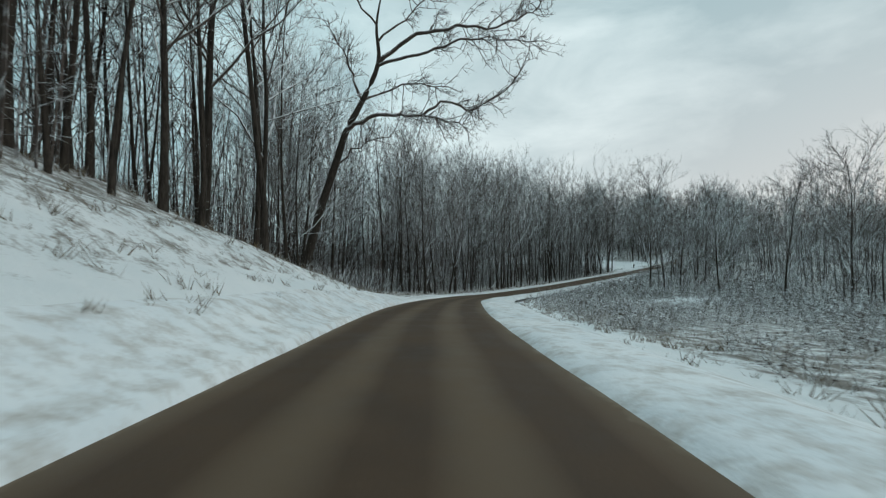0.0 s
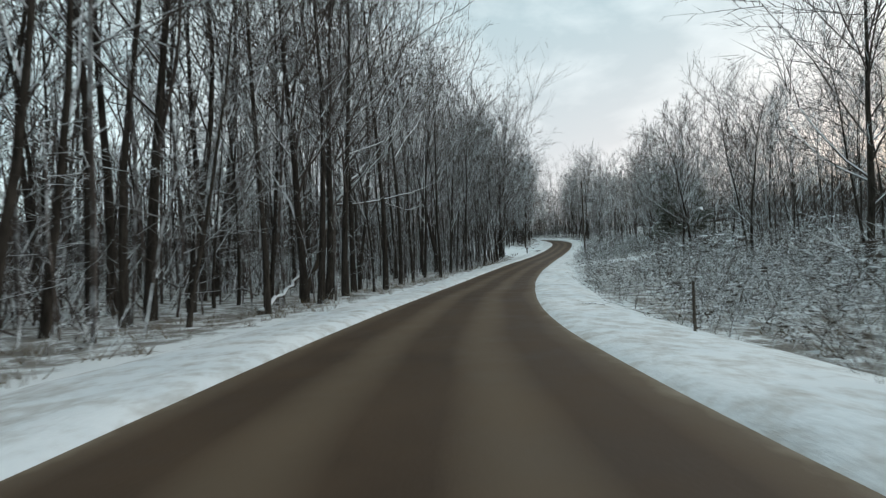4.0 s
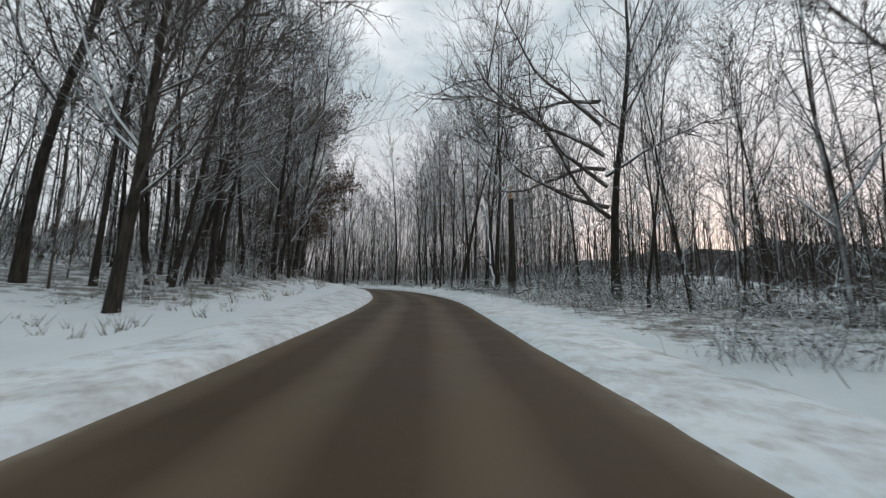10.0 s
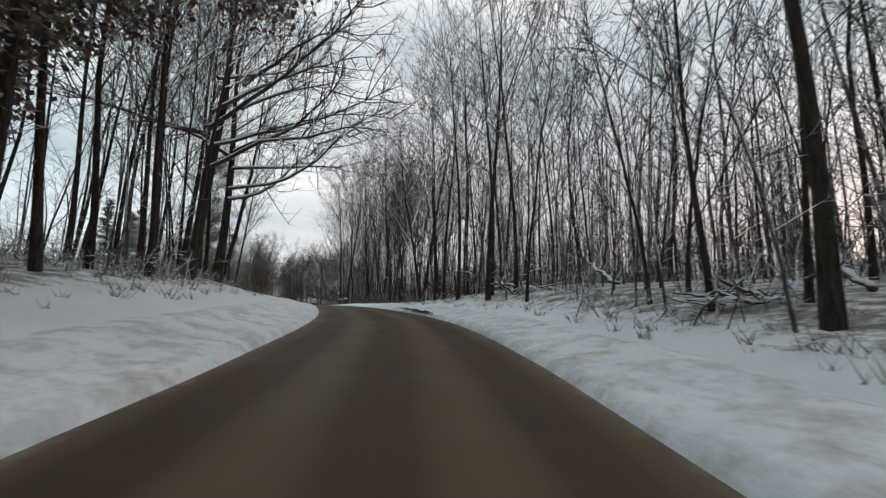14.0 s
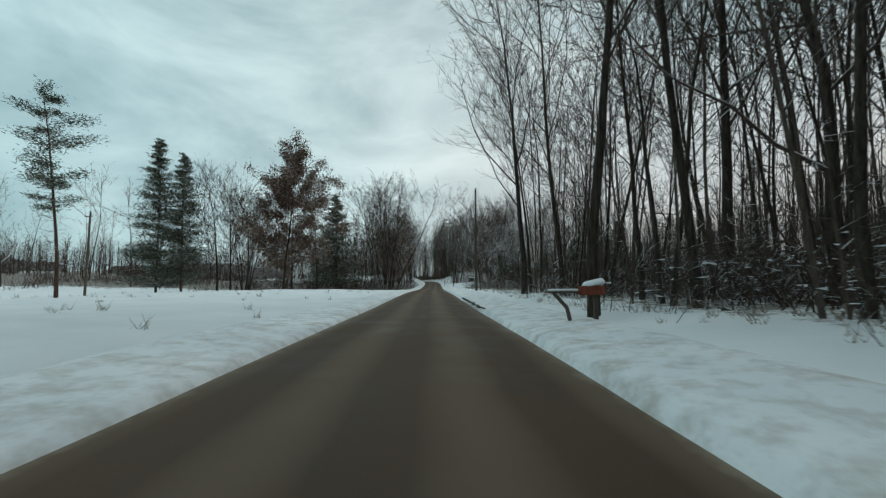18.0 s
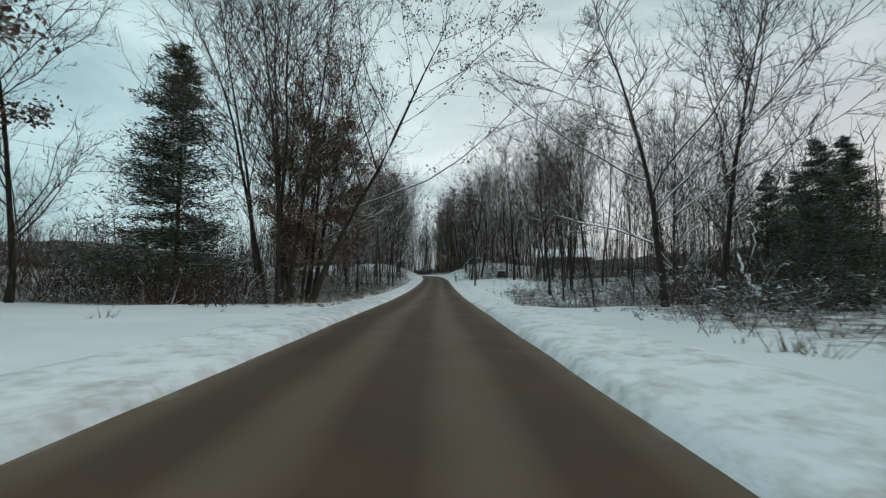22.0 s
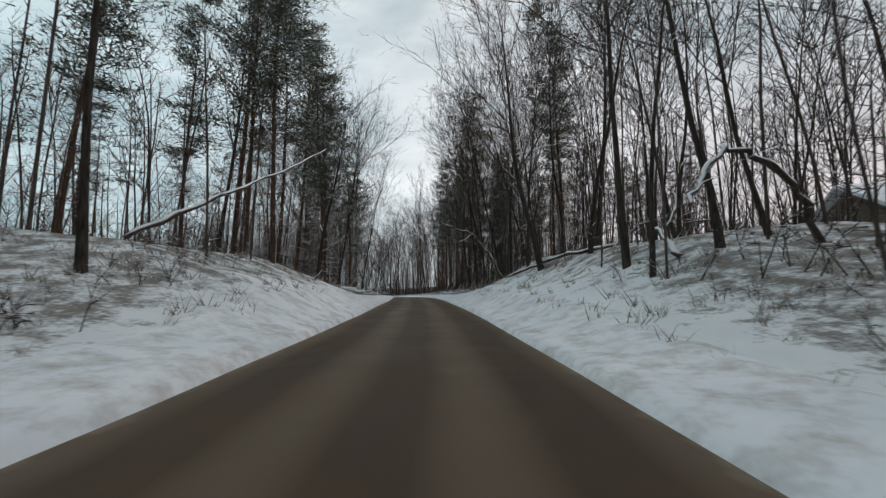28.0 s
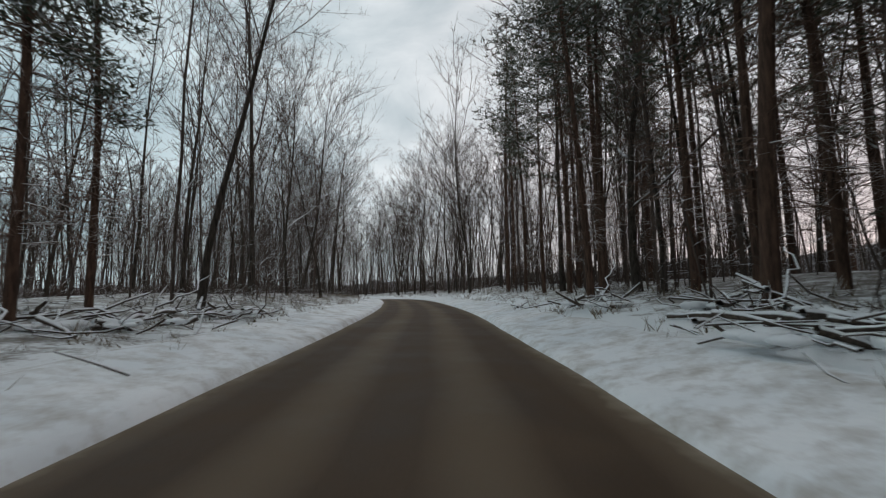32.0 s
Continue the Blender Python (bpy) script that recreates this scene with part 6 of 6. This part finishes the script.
for dx in (-.72, .72):
    for dy in (-1.2, 1.2):
        bm = bmesh.new()
        bmesh.ops.create_cone(bm, cap_ends=True, segments=16, radius1=.31, radius2=.31, depth=.2)
        for v in bm.verts:
            v.co = Vector((dx + v.co.z, dy + v.co.x, .31 + v.co.y))
        part("wheel", bm_mesh("wheel", bm, M_WIRE), car)

# dead grass and leaves that stand out of the snow
TUFTS = []
for i in range(6):
    r_ = np.random.RandomState(800 + i)
    bag = Bag()
    for _ in range(9):
        a_ = r_.uniform(0, 6.28)
        w_ = np.array([math.cos(a_) * .6, math.sin(a_) * .6, r_.uniform(.5, 1.2)])
        bag.add(*spike(bend(r_, (*r_.normal(0, .09, 2), -.05), w_ / np.linalg.norm(w_), r_.uniform(.2, .55), 1, .1), .012))
    TUFTS.append(bag.arrays())
M_GRASS = bark_material("dead_grass", (0.09, 0.07, 0.045), (0.24, 0.19, 0.12), 0.6, 0.2, 0.6)
bag = Bag()
for side, u0, u1, d0, d1, n in ((-1, 20, 76, 4.6, 20, 900), (1, 20, 110, 5.0, 14, 700), (-1, 80, 168, 5.2, 9, 500), (-1, 206, 300, 6, 12, 450), (1, 240, 306, 5.5, 10, 350), (-1, 300, 400, 5, 60, 260),
                             (1, 312, 410, 6, 10, 380), (-1, 404, 458, 4.6, 8, 500), (-1, 458, 620, 4.4, 10, 900), (1, 470, 620, 4.4, 11, 900)):
    us, ds = rng.uniform(u0, u1, n), side * (d0 + (d1 - d0) * rng.uniform(0, 1, n))
    xs = np.interp(us, U, LINE[:, 0]) + ds * np.interp(us, U, TAN[:, 1])
    ys = np.interp(us, U, LINE[:, 1]) - ds * np.interp(us, U, TAN[:, 0])
    zs, _, dd = height(xs, ys)
    for x, y, z, d in zip(xs, ys, zs, dd):
        if abs(d) > 4.2:
            put(bag, TUFTS[rng.randint(6)], x, y, z, rng.uniform(0, 6.28), rng.uniform(.5, 1.3))
tagged(new("dead_grass", raw_mesh("dead_grass", *bag.arrays(), M_GRASS)), "tufts of dead grass that stand out of the snow", "grass", kind="stuff")
